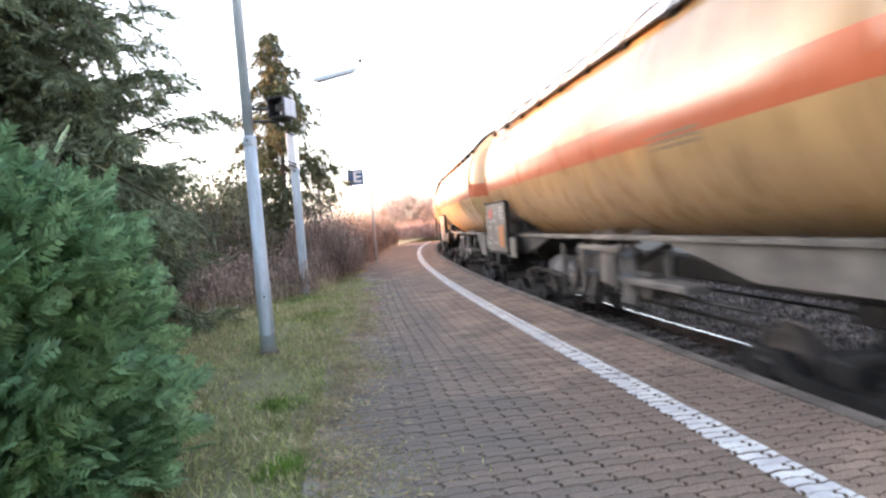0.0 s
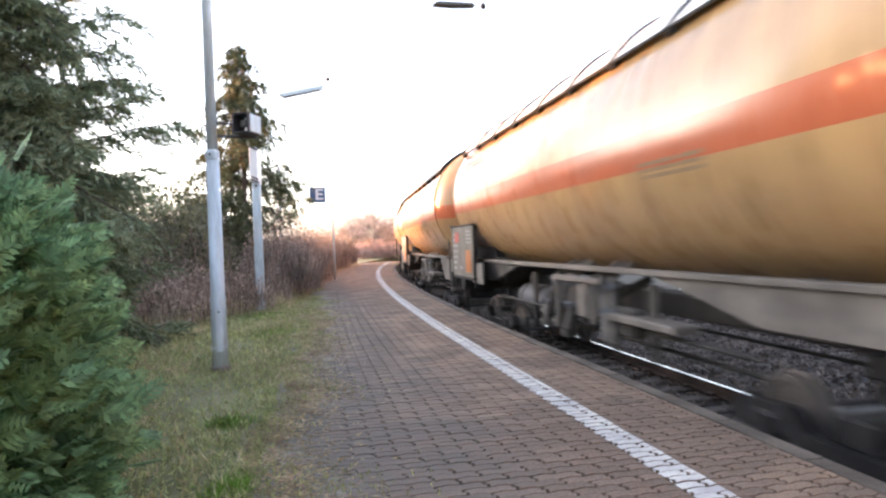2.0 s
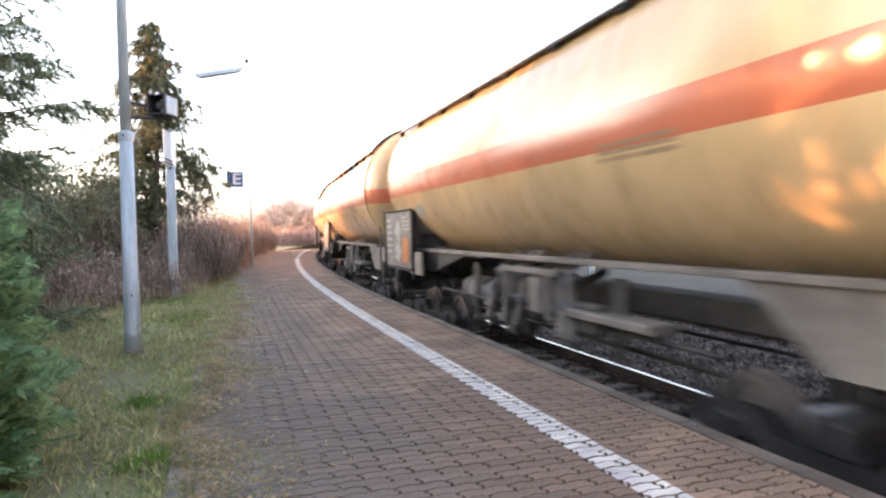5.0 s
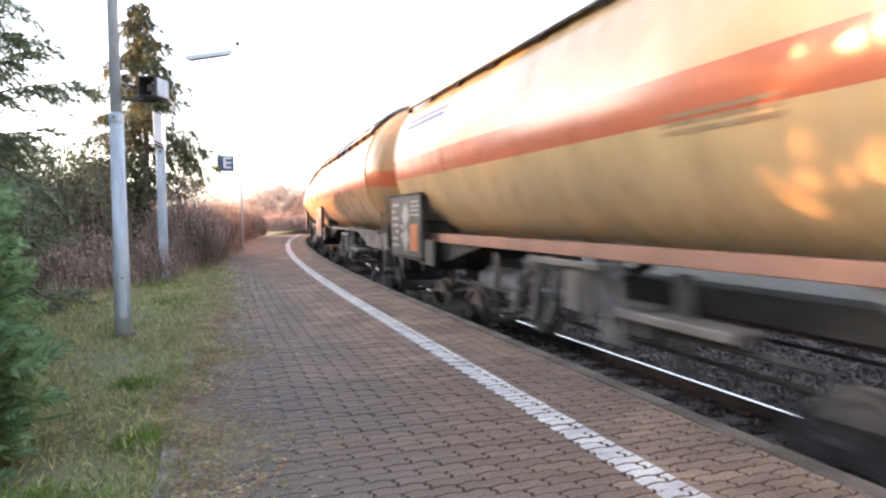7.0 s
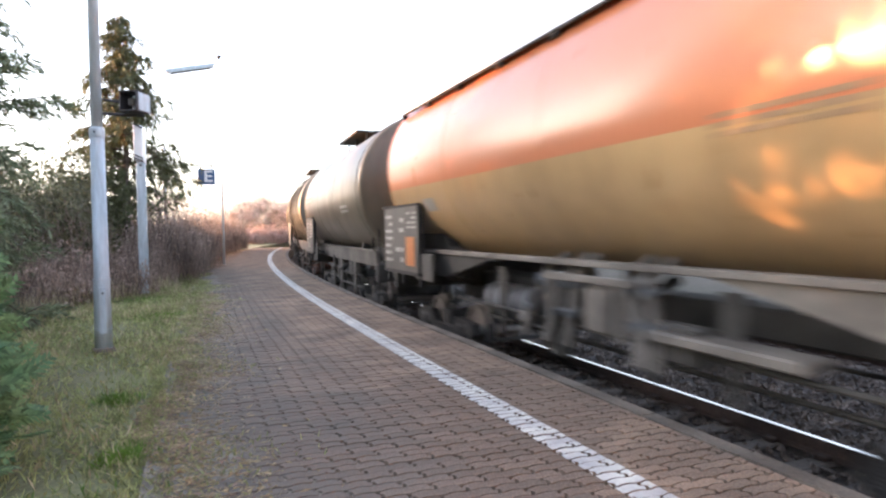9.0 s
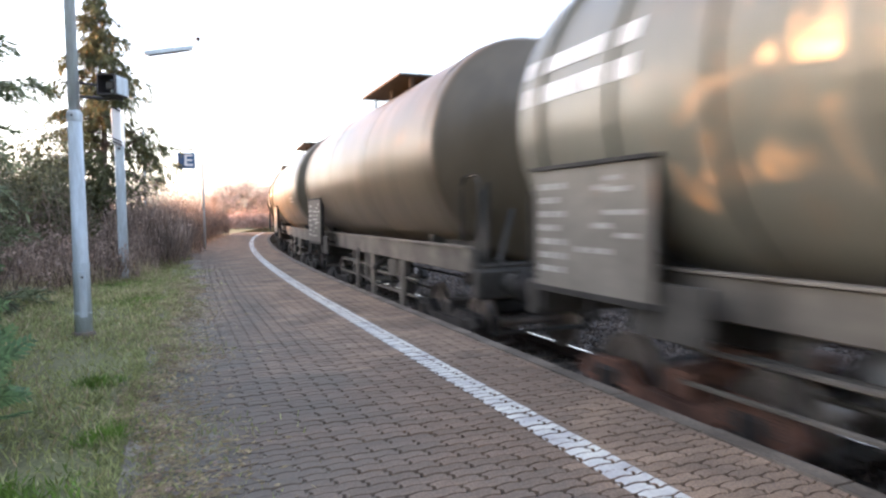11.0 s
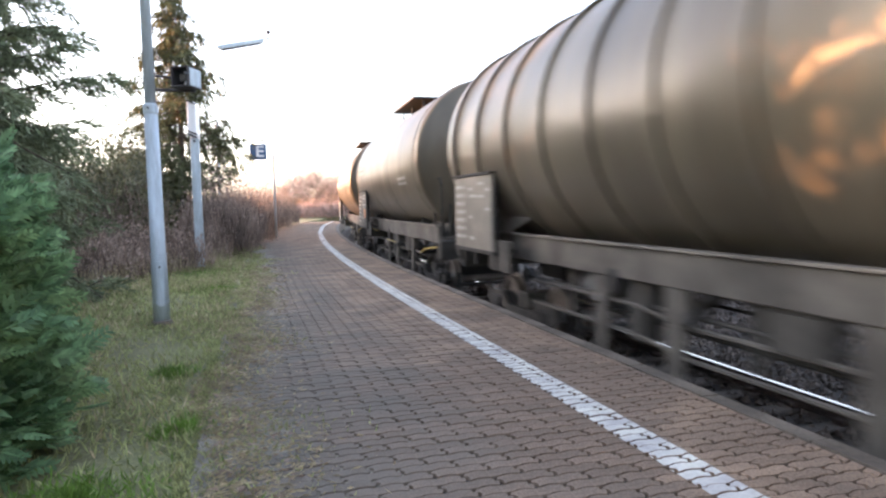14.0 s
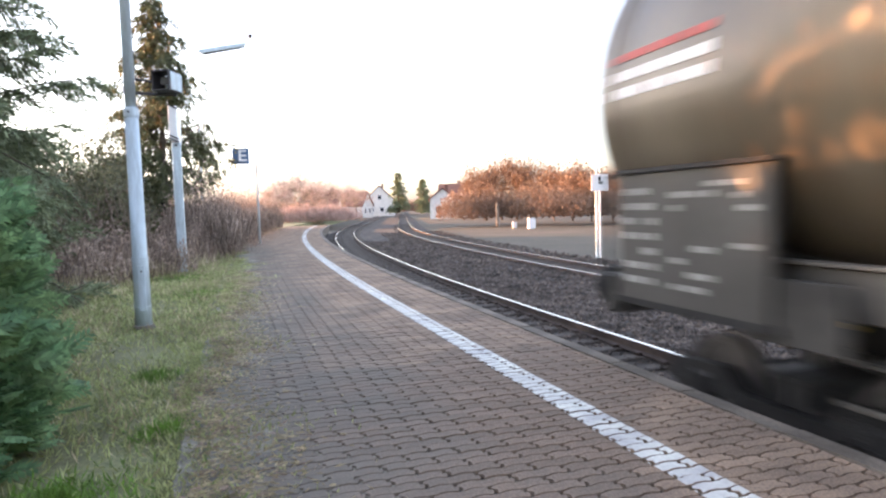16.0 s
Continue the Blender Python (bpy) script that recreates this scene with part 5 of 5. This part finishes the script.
def letter_sign():
    x, y = 0.40, 27.0
    root = tagged(new("letter_sign"), "blue platform sign with a white letter on an arm", "sign")
    part("pole", rod(bmesh.new(), (-1.13, y, -0.05), (-1.13, y, 5.0), 0.05, 12), M_GALV, root)
    part("arm", boxm((-0.25, y, 4.20), (1.85, 0.04, 0.05), 0.005), M_RAIL, root, "thin dark arm")
    for dx in (-0.2, 0.2):
        part("hanger", rod(bmesh.new(), (x + dx, y, 4.06), (x + dx, y, 4.2), 0.012, 6), M_RAIL, root)
    plate = part("plate", boxm((x, y, 3.75), (0.64, 0.10, 0.62), 0.01), M_BLUE, root)
    f = bpy.data.curves.new("letter", "FONT")
    f.body, f.size, f.align_x, f.align_y, f.extrude, f.offset = "E", 0.62, "CENTER", "CENTER", 0.004, 0.012
    t = new("letter_text", f)
    bpy.context.view_layer.update()
    me = bpy.data.meshes.new_from_object(t.evaluated_get(bpy.context.evaluated_depsgraph_get()))
    bpy.data.objects.remove(t)
    me.materials.clear()
    me.materials.append(M_SIGNWHITE)
    o = shared("letter", me, plate, pose(x + 0.06, y - 0.056, 3.75, 90, 0, 0), "white capital letter E")
    o.scale = (1.15, 1.0, 1.0)


def platform_lamp():
    x, y = 1.16, 32.0
    root = tagged(new("platform_lamp"), "tall slim platform lamp with a long flat head", "street lamp")
    part("pole", lathe(bmesh.new(), [(-0.05, 0.06), (4.0, 0.05), (9.6, 0.03), (9.75, 0.02)], 14, "Z", (x, y, 0)), M_GALV, root, smooth=True)
    part("pole_cap", lathe(bmesh.new(), [(9.7, 0.05), (9.74, 0.09), (9.84, 0.09), (9.88, 0.03)], 12, "Z", (x, y, 0)), M_RAIL, root)
    part("arm", rod(bmesh.new(), (x, y, 9.5), (x - 0.45, y, 9.36), 0.03, 8), M_GALV, root)
    head = prism(bmesh.new(), [(x - 0.25, 9.44), (x - 0.25, 9.28), (x - 2.2, 8.86), (x - 2.32, 8.92), (x - 2.3, 9.02), (x - 1.2, 9.26)], y - 0.16, y + 0.16, "Y")
    part("lamp_head", head, M_GALV, root, "long flat lamp head")
    part("diffuser", prism(bmesh.new(), [(x - 0.4, 9.26), (x - 0.4, 9.22), (x - 2.1, 8.84), (x - 2.1, 8.88)], y - 0.12, y + 0.12, "Y"), M_BOARD, root)


def hung_lamp():
    x, y, z = 4.75, 19.7, 8.95
    root = tagged(new("hanging_lamp"), "flat dark lamp head hung on thin wires", "lamp")
    part("lamp_head", prism(bmesh.new(), [(x - 0.75, z - 0.03), (x - 0.6, z + 0.05), (x + 0.45, z + 0.04), (x + 0.55, z - 0.02), (x - 0.1, z - 0.05)], y - 0.15, y + 0.15, "Y"), M_BOARD, root)
    part("clamp", lathe(bmesh.new(), [(-0.08, 0.05), (0, 0.08), (0.09, 0.05)], 12, "Z", (x + 0.85, y, z)), M_RAIL, root)
    part("wire", rod(bmesh.new(), (x + 0.85, y, z), (-1.19, 9.32, 8.9), 0.006, 5), M_DARKBOX, root)
    part("wire", rod(bmesh.new(), (x + 0.85, y, z), (1.16, 32.0, 9.6), 0.006, 5), M_DARKBOX, root)
    part("wire", rod(bmesh.new(), (x - 0.1, y, z), (x + 0.85, y, z), 0.012, 5), M_DARKBOX, root)


def track_sign():
    x, y = 15.2, 24.4
    root = tagged(new("track_sign"), "white square track sign with a black mark on a post", "sign")
    part("post", rod(bmesh.new(), (x, y, -1.0), (x, y, 2.75), 0.045, 10), M_SIGNWHITE, root)
    m = Matrix.Rotation(radians(-32), 4, "Z")
    p = part("plate", boxm((x - 0.03, y - 0.06, 2.35), (0.72, 0.03, 0.72), 0.01, m), M_SIGNWHITE, root)
    part("mark", boxm((x - 0.05, y - 0.085, 2.52), (0.10, 0.02, 0.2), 0.0, m), M_DARKBOX, p)
    part("mark", boxm((x + 0.0, y - 0.085, 2.35), (0.2, 0.02, 0.09), 0.0, m), M_DARKBOX, p)
    part("mark", boxm((x + 0.04, y - 0.08, 2.2), (0.1, 0.02, 0.18), 0.0, m), M_DARKBOX, p)
    tall = tagged(new("track_post"), "slim pale post behind the track sign", "post")
    part("shaft", boxm((x + 0.08, y + 0.4, 1.45), (0.09, 0.09, 5.0), 0.01), M_GALV, tall)


lamp_pole()
floodlight_box()
sign_post()
letter_sign()
platform_lamp()
hung_lamp()
track_sign()


# ---- the distance ----
M_HOUSE = material("white render", (0.78, 0.76, 0.72), 0.9, grain=6, amount=0.05, bump=0.1)
M_ROOF = material("brown red roof tiles", (0.20, 0.10, 0.075), 0.85, grain=9, amount=0.2, bump=0.4, streak=(1, 1, 6))
M_GLASS = material("dark window glass", (0.03, 0.035, 0.045), 0.1, grain=3, amount=0.1, bump=0.0)
M_STEM = material("pale trunks", (0.30, 0.24, 0.19), 0.9, grain=6, amount=0.25, bump=0.3)


def polar(az, d):
    return d * math.sin(radians(az)), d * math.cos(radians(az))


def house(az, d, w, depth, wall_h, roof_h, turn, label, windows):
    x, y = polar(az, d)
    root = tagged(new("house"), label, "house")
    root.matrix_basis = pose(x, y, -0.98, 0, 0, turn)
    part("wall", prism(bmesh.new(), [(-w / 2, 0), (w / 2, 0), (w / 2, wall_h), (0, wall_h + roof_h - 0.1), (-w / 2, wall_h)], -depth / 2, depth / 2, "Y"), M_HOUSE, root)
    o = 0.4
    slope = roof_h / (w / 2)
    roof = prism(bmesh.new(), [(-w / 2 - o, wall_h - o * slope), (0, wall_h + roof_h), (w / 2 + o, wall_h - o * slope), (w / 2 + o, wall_h - o * slope + 0.25), (0, wall_h + roof_h + 0.28), (-w / 2 - o, wall_h - o * slope + 0.25)], -depth / 2 - 0.3, depth / 2 + 0.3, "Y")
    r = part("roof", roof, M_ROOF, root)
    part("chimney", boxm((w * 0.12, depth * 0.1, wall_h + roof_h + 0.3), (0.6, 0.6, 1.2), 0.03), M_ROOF, r)
    for wx, wz in windows:
        f = part("window", boxm((wx, -depth / 2 - 0.03, wz), (1.1, 0.08, 1.3), 0.02), M_SIGNWHITE, root)
        part("pane", boxm((wx, -depth / 2 - 0.075, wz), (0.9, 0.02, 1.1)), M_GLASS, f)


house(12.5, 186, 8.6, 11, 4.4, 4.2, -12, "white gabled house with a brown roof", [(-2.2, 2.0), (0.6, 2.0), (2.6, 2.0), (0, 5.4)])
house(10.0, 170, 9, 9, 3.2, 3.4, 60, "low house with a long brown roof", [(-2, 1.8), (1.5, 1.8)])
house(18.2, 130, 5.0, 8, 3.9, 2.0, -20, "small white house with a steep roof", [(-0.9, 1.9), (0.9, 1.9)])
house(20.0, 138, 7.0, 10, 4.0, 3.0, 62, "white house with a dark broad roof", [(-1.5, 2.2), (1.5, 2.2)])
house(7.4, 160, 10, 9, 3.2, 3.6, 75, "long farmhouse with a red brown roof", [(-3, 1.8), (0, 1.8), (3, 1.8)])


def broad_tree(az, d, h, w, mat, seed, label, n=2600, leaf=0.35, bare=False):
    x, y = polar(az, d)
    rng = np.random.default_rng(seed)
    root = tagged(new("tree"), label, "tree", "trees in the distance")
    tb = bmesh.new()
    rod(tb, (x, y, -1.0), (x, y, h * 0.5), 0.025 * h, 8, 0.014 * h)
    tips = []
    for k in range(16):
        a, e = rng.uniform(0, 6.28), rng.uniform(0.35, 1.0)
        z0 = h * rng.uniform(0.2, 0.5)
        p = np.array([x + w * 0.42 * math.cos(a) * (1.15 - 0.6 * e), y + w * 0.42 * math.sin(a) * (1.15 - 0.6 * e), z0 + (h * 0.98 - z0) * e * rng.uniform(0.75, 1)])
        rod(tb, (x, y, z0), p, 0.009 * h, 5, 0.003 * h)
        tips.append(p)
        for _ in range(3):
            q = p + rng.normal(size=3) * w * 0.13
            rod(tb, np.array([x, y, z0]) + (p - [x, y, z0]) * 0.6, q, 0.004 * h, 4, 0.0015 * h)
            tips.append(q)
    part("trunk", tb, M_STEM if bare else M_BARK, root)
    tips = np.array(tips)
    i = rng.integers(0, len(tips), n)
    c = tips[i] + rng.normal(size=(n, 3)) * w * 0.10
    if bare:
        leaves("crown", M_PALE, root, c, unit(rng, n) + [0, 0, 0.6], unit(rng, n), rng.uniform(0.5, 1.4, n), 0.06)
    else:
        leaves("crown", mat, root, c, unit(rng, n), unit(rng, n), rng.uniform(0.6, 1.3, n) * leaf, leaf * 0.7)


for k, (az, d, h, w) in enumerate([(3.6, 96, 5.2, 4), (4.7, 105, 6.4, 5), (5.8, 112, 7.2, 6), (6.8, 118, 6.2, 5), (7.9, 125, 6.6, 6), (9.2, 130, 6.4, 6), (10.4, 140, 6.2, 6)]):
    broad_tree(az, d, h, w, M_AUTUMN, 60 + k, "bare pale tree in evening light", 1000, bare=True)
thicket("far_bushes", "tangled bare bushes in pinkish evening light", M_PINK, M_PALE, [(*polar(1.5 + 0.8 * k, 88 + 6 * math.sin(2.1 * k)), 2.4, 1.9 + 0.7 * math.sin(1.7 * k)) for k in range(11)], 7000, 0.28, 77, 12000, 1.5, width=0.4)
for k, (az, d, h, w) in enumerate([(22.0, 100, 7.0, 6), (23.4, 104, 8.4, 7), (24.8, 98, 8.0, 6), (26.2, 95, 6.4, 6), (28.0, 90, 5.6, 6), (29.6, 86, 5.2, 6), (31.2, 84, 5.4, 6), (33.0, 82, 5.2, 6), (35.0, 80, 5.4, 6), (37.5, 80, 5.6, 7), (21.0, 120, 6.6, 5), (40.5, 78, 5.6, 7), (44, 76, 5.8, 8), (48, 75, 6, 8)]):
    broad_tree(az, d, h, w, M_AUTUMN, 80 + k, "russet leafed tree lit by the evening sun", 2400, 0.32)
xc, yc = polar(14.2, 170)
branch_tree("conifer", "dark conifer beside the white house", xc, yc, 11.0, lambda f: 3.6 * (1 - f) ** 0.9 + 0.2, M_SPRUCE, 71, whorl=0.8, per=7, needle=0.7, twigs=5, hang=0.4)
xc, yc = polar(16.4, 160)
branch_tree("conifer", "slim dark conifer between the houses", xc, yc, 8.8, lambda f: 2.9 * (1 - f) ** 0.9 + 0.2, M_SPRUCE, 72, whorl=0.8, per=7, needle=0.7, twigs=5, hang=0.4)
thicket("far_scrub", "low brown scrub along the far side of the tracks", M_AUTUMN, M_TWIG, [(*polar(20 + 2.0 * k, 74 + 3 * math.sin(k)), 3.2, 3.3 + 0.9 * math.sin(2.3 * k)) for k in range(15)], 30000, 0.28, 75, 9000, 2.0)
thicket("far_wood", "low hazy wood behind the houses", M_AUTUMN, M_TWIG, [(*polar(4 + 0.9 * k, 215 + 9 * math.sin(2.4 * k)), 4.5, 4.6 + 1.3 * math.sin(1.9 * k)) for k in range(19)], 16000, 0.55, 78, 6000, 2.6)
for az, d, w, h, label, mat in ((24.5, 66, 0.42, 0.7, "pale cabinet beside the tracks", M_SIGNWHITE), (26.0, 64, 0.7, 1.1, "white relay cabinet beside the tracks", M_SIGNWHITE), (23.0, 70, 0.3, 2.6, "pale post beside the tracks", M_STEM)):
    x, y = polar(az, d)
    c = tagged(new("trackside_cabinet" if w > 0.4 else "trackside_post"), label, "cabinet" if w > 0.4 else "post")
    part("case", boxm((x, y, -0.98 + h / 2), (w, w * 0.6, h), 0.03), mat, c)
    part("lid", boxm((x, y, -0.98 + h + 0.02), (w + 0.08, w * 0.6 + 0.08, 0.05), 0.01), M_BOARD, c)


# ---- pieces of the platform ----
def platform_pieces():
    kerb = structure(new("kerb"), "worn grey concrete kerb stones along the platform edge")
    for k in range(70):
        s = -6.8 + k * 1.0
        b = bmesh.new()
        x0, y0, a = track(s + 0.5, (EDGE + KERB_IN) / 2)
        prism(b, [(KERB_IN / 2 - EDGE / 2 + 0.004, -0.75), (KERB_IN / 2 - EDGE / 2 + 0.004, 0.012), (EDGE / 2 - KERB_IN / 2 - 0.03, 0.008), (EDGE / 2 - KERB_IN / 2, -0.03), (EDGE / 2 - KERB_IN / 2, -0.16), (EDGE / 2 - KERB_IN / 2 - 0.10, -0.2), (EDGE / 2 - KERB_IN / 2 - 0.10, -0.75)], -0.492, 0.492, "Y")
        o = part("kerb_stone", b, M_KERB, kerb)
        o.matrix_basis = pose(x0, y0, 0.003 * math.sin(2.3 * k), 0, 0, -math.degrees(a))
    part("kerb_core", sweep(bmesh.new(), [(KERB_IN + 0.02, -0.9), (KERB_IN + 0.02, -0.02), (EDGE - 0.12, -0.02), (EDGE - 0.12, -0.9)], PLAT_S0, PLAT_S1), M_JOINT, kerb)
    # interlocking pavers: wavy long sides and bent ends
    W, D, gap, T = 0.33, 0.10, 0.0145, 0.05
    end = 0.024
    wave = [(0.0, -0.006), (0.08, -0.006), (0.17, 0.006), (0.33, 0.006), (0.42, -0.006), (0.58, -0.006), (0.67, 0.006), (0.83, 0.006), (0.92, -0.006), (1.0, -0.006)]

    def outline(rich):
        if not rich:
            return [(gap / 2, gap / 2), (W - gap / 2, gap / 2), (W - gap / 2, D - gap / 2), (gap / 2, D - gap / 2)]
        low = [(u * W + (end / 2 if u == 0 else -end / 2 if u == 1 else 0), gap / 2 + v) for u, v in wave]
        high = [(x, y + D - gap) for x, y in low[::-1]]
        bend = [(0.012, 0.028), (0.012, 0.042), (-0.012, 0.058), (-0.012, 0.072)]
        return low + [(W - end / 2 + dx, y) for dx, y in bend] + high + [(end / 2 + dx, y) for dx, y in bend[::-1]]
    rich, plain = outline(True), outline(False)
    rng = random.Random(5)
    pav = structure(new("paving"), "red brown interlocking concrete pavers of the platform")
    one = mesh_of("paver", prism(bmesh.new(), rich, -T, 0, "Z"), M_PAVER)
    verts, faces, lv, lf = [], [], [], []
    row0, row1 = int(-6.0 / D), int(PLAT_S1 / D)

    def clip(poly, o0, o1):
        for keep, edge in ((1, o0), (-1, o1)):
            out = []
            for i, p in enumerate(poly):
                q = poly[(i + 1) % len(poly)]
                dp, dq = keep * (p[0] - edge), keep * (q[0] - edge)
                if dp >= 0:
                    out.append(p)
                if (dp < 0) != (dq < 0):
                    t = dp / (dp - dq)
                    out.append((p[0] + t * (q[0] - p[0]), p[1] + t * (q[1] - p[1])))
            poly = out
            if not poly:
                break
        return poly
    count = 0
    for j in range(row0, row1):
        s = j * D
        near = 1.5 < s < 22
        shape = rich if near else plain
        o = PAVE_L + (W / 2 if j % 2 else 0) - (W / 2)
        while o < KERB_IN:
            poly = clip([(o + x, s + y) for x, y in shape], PAVE_L, KERB_IN - 0.004)
            if len(poly) > 2 and max(p[0] for p in poly) - min(p[0] for p in poly) > 0.05:
                z = rng.uniform(-0.003, 0.003)
                whole = o > PAVE_L and o + W + 0.02 < KERB_IN
                if whole and 2.4 <= s < 6.6 and o + TRACK_X > -0.1 and count < 300 and (o + TRACK_X) < 0.2 + 0.62 * s:
                    shared("paver", one, pav, pose(TRACK_X + o, s, z, rng.uniform(-0.4, 0.4), rng.uniform(-0.3, 0.3), 0))
                    count += 1
                else:
                    n0 = len(verts)
                    pts = [track(q[1], q[0])[:2] for q in poly]
                    m = len(pts)
                    verts += [(x, y, z) for x, y in pts]
                    faces.append(tuple(range(n0, n0 + m)))
                    verts += [(x, y, -0.03) for x, y in pts]
                    faces += [(n0 + (i + 1) % m, n0 + i, n0 + m + i, n0 + m + (i + 1) % m) for i in range(m)]
                paint = clip(poly, LINE_AT - LINE_W / 2, LINE_AT + LINE_W / 2)
                if len(paint) > 2:
                    n0 = len(lv)
                    lv += [(*track(q[1], q[0])[:2], z + 0.004) for q in paint]
                    lf.append(tuple(range(n0, n0 + len(paint))))
            o += W
    me = bpy.data.meshes.new("paver_field")
    me.from_pydata(verts, [], faces)
    me.materials.append(M_PAVER_FAR)
    tagged(shared("paver_field", me, pav), kind="stuff")
    me = bpy.data.meshes.new("safety_line")
    me.from_pydata(lv, [], lf)
    me.materials.append(M_WHITE)
    structure(new("safety_line", me), "worn white safety line painted over the pavers")


platform_pieces()


# ---- what moves ----
def motions():
    for i, root in enumerate(WAGONS):
        T, L = TRAIN[i][0], LENGTH[i]
        pivot = L / 2 - 2.7

        def centre(t):
            return 9.0 + SPEED * (T - t) + 0.75 - L / 2

        rows = []
        for k in range(33):
            t = 0.5 * k
            xa, ya, _ = track(centre(t) - pivot)
            xb, yb, _ = track(centre(t) + pivot)
            rows.append((t, pose((xa + xb) / 2, (ya + yb) / 2, BODY_Z, 0, 0, -math.degrees(math.atan2(xb - xa, yb - ya)))))
        walk(root, rows)
        # the wheels turn while the wagon rolls past the platform
        t0 = max(0, math.ceil((T - 2.6) * FPS)) / FPS
        t1 = min(16 * FPS, math.floor((T + 0.9) * FPS)) / FPS
        n = round((t1 - t0) * FPS)
        for w, y, index in WHEELS:
            if index != i:
                continue
            times = ([0.0] if t0 > 0 else []) + [t0 + k / FPS for k in range(n + 1)] + ([16.0] if t1 < 16 else [])
            walk(w, [(t, pose(0, y, WHEEL_R + DROP, math.degrees((min(max(t, t0), t1) - t0) * SPEED / WHEEL_R), 0, 0)) for t in times])


motions()
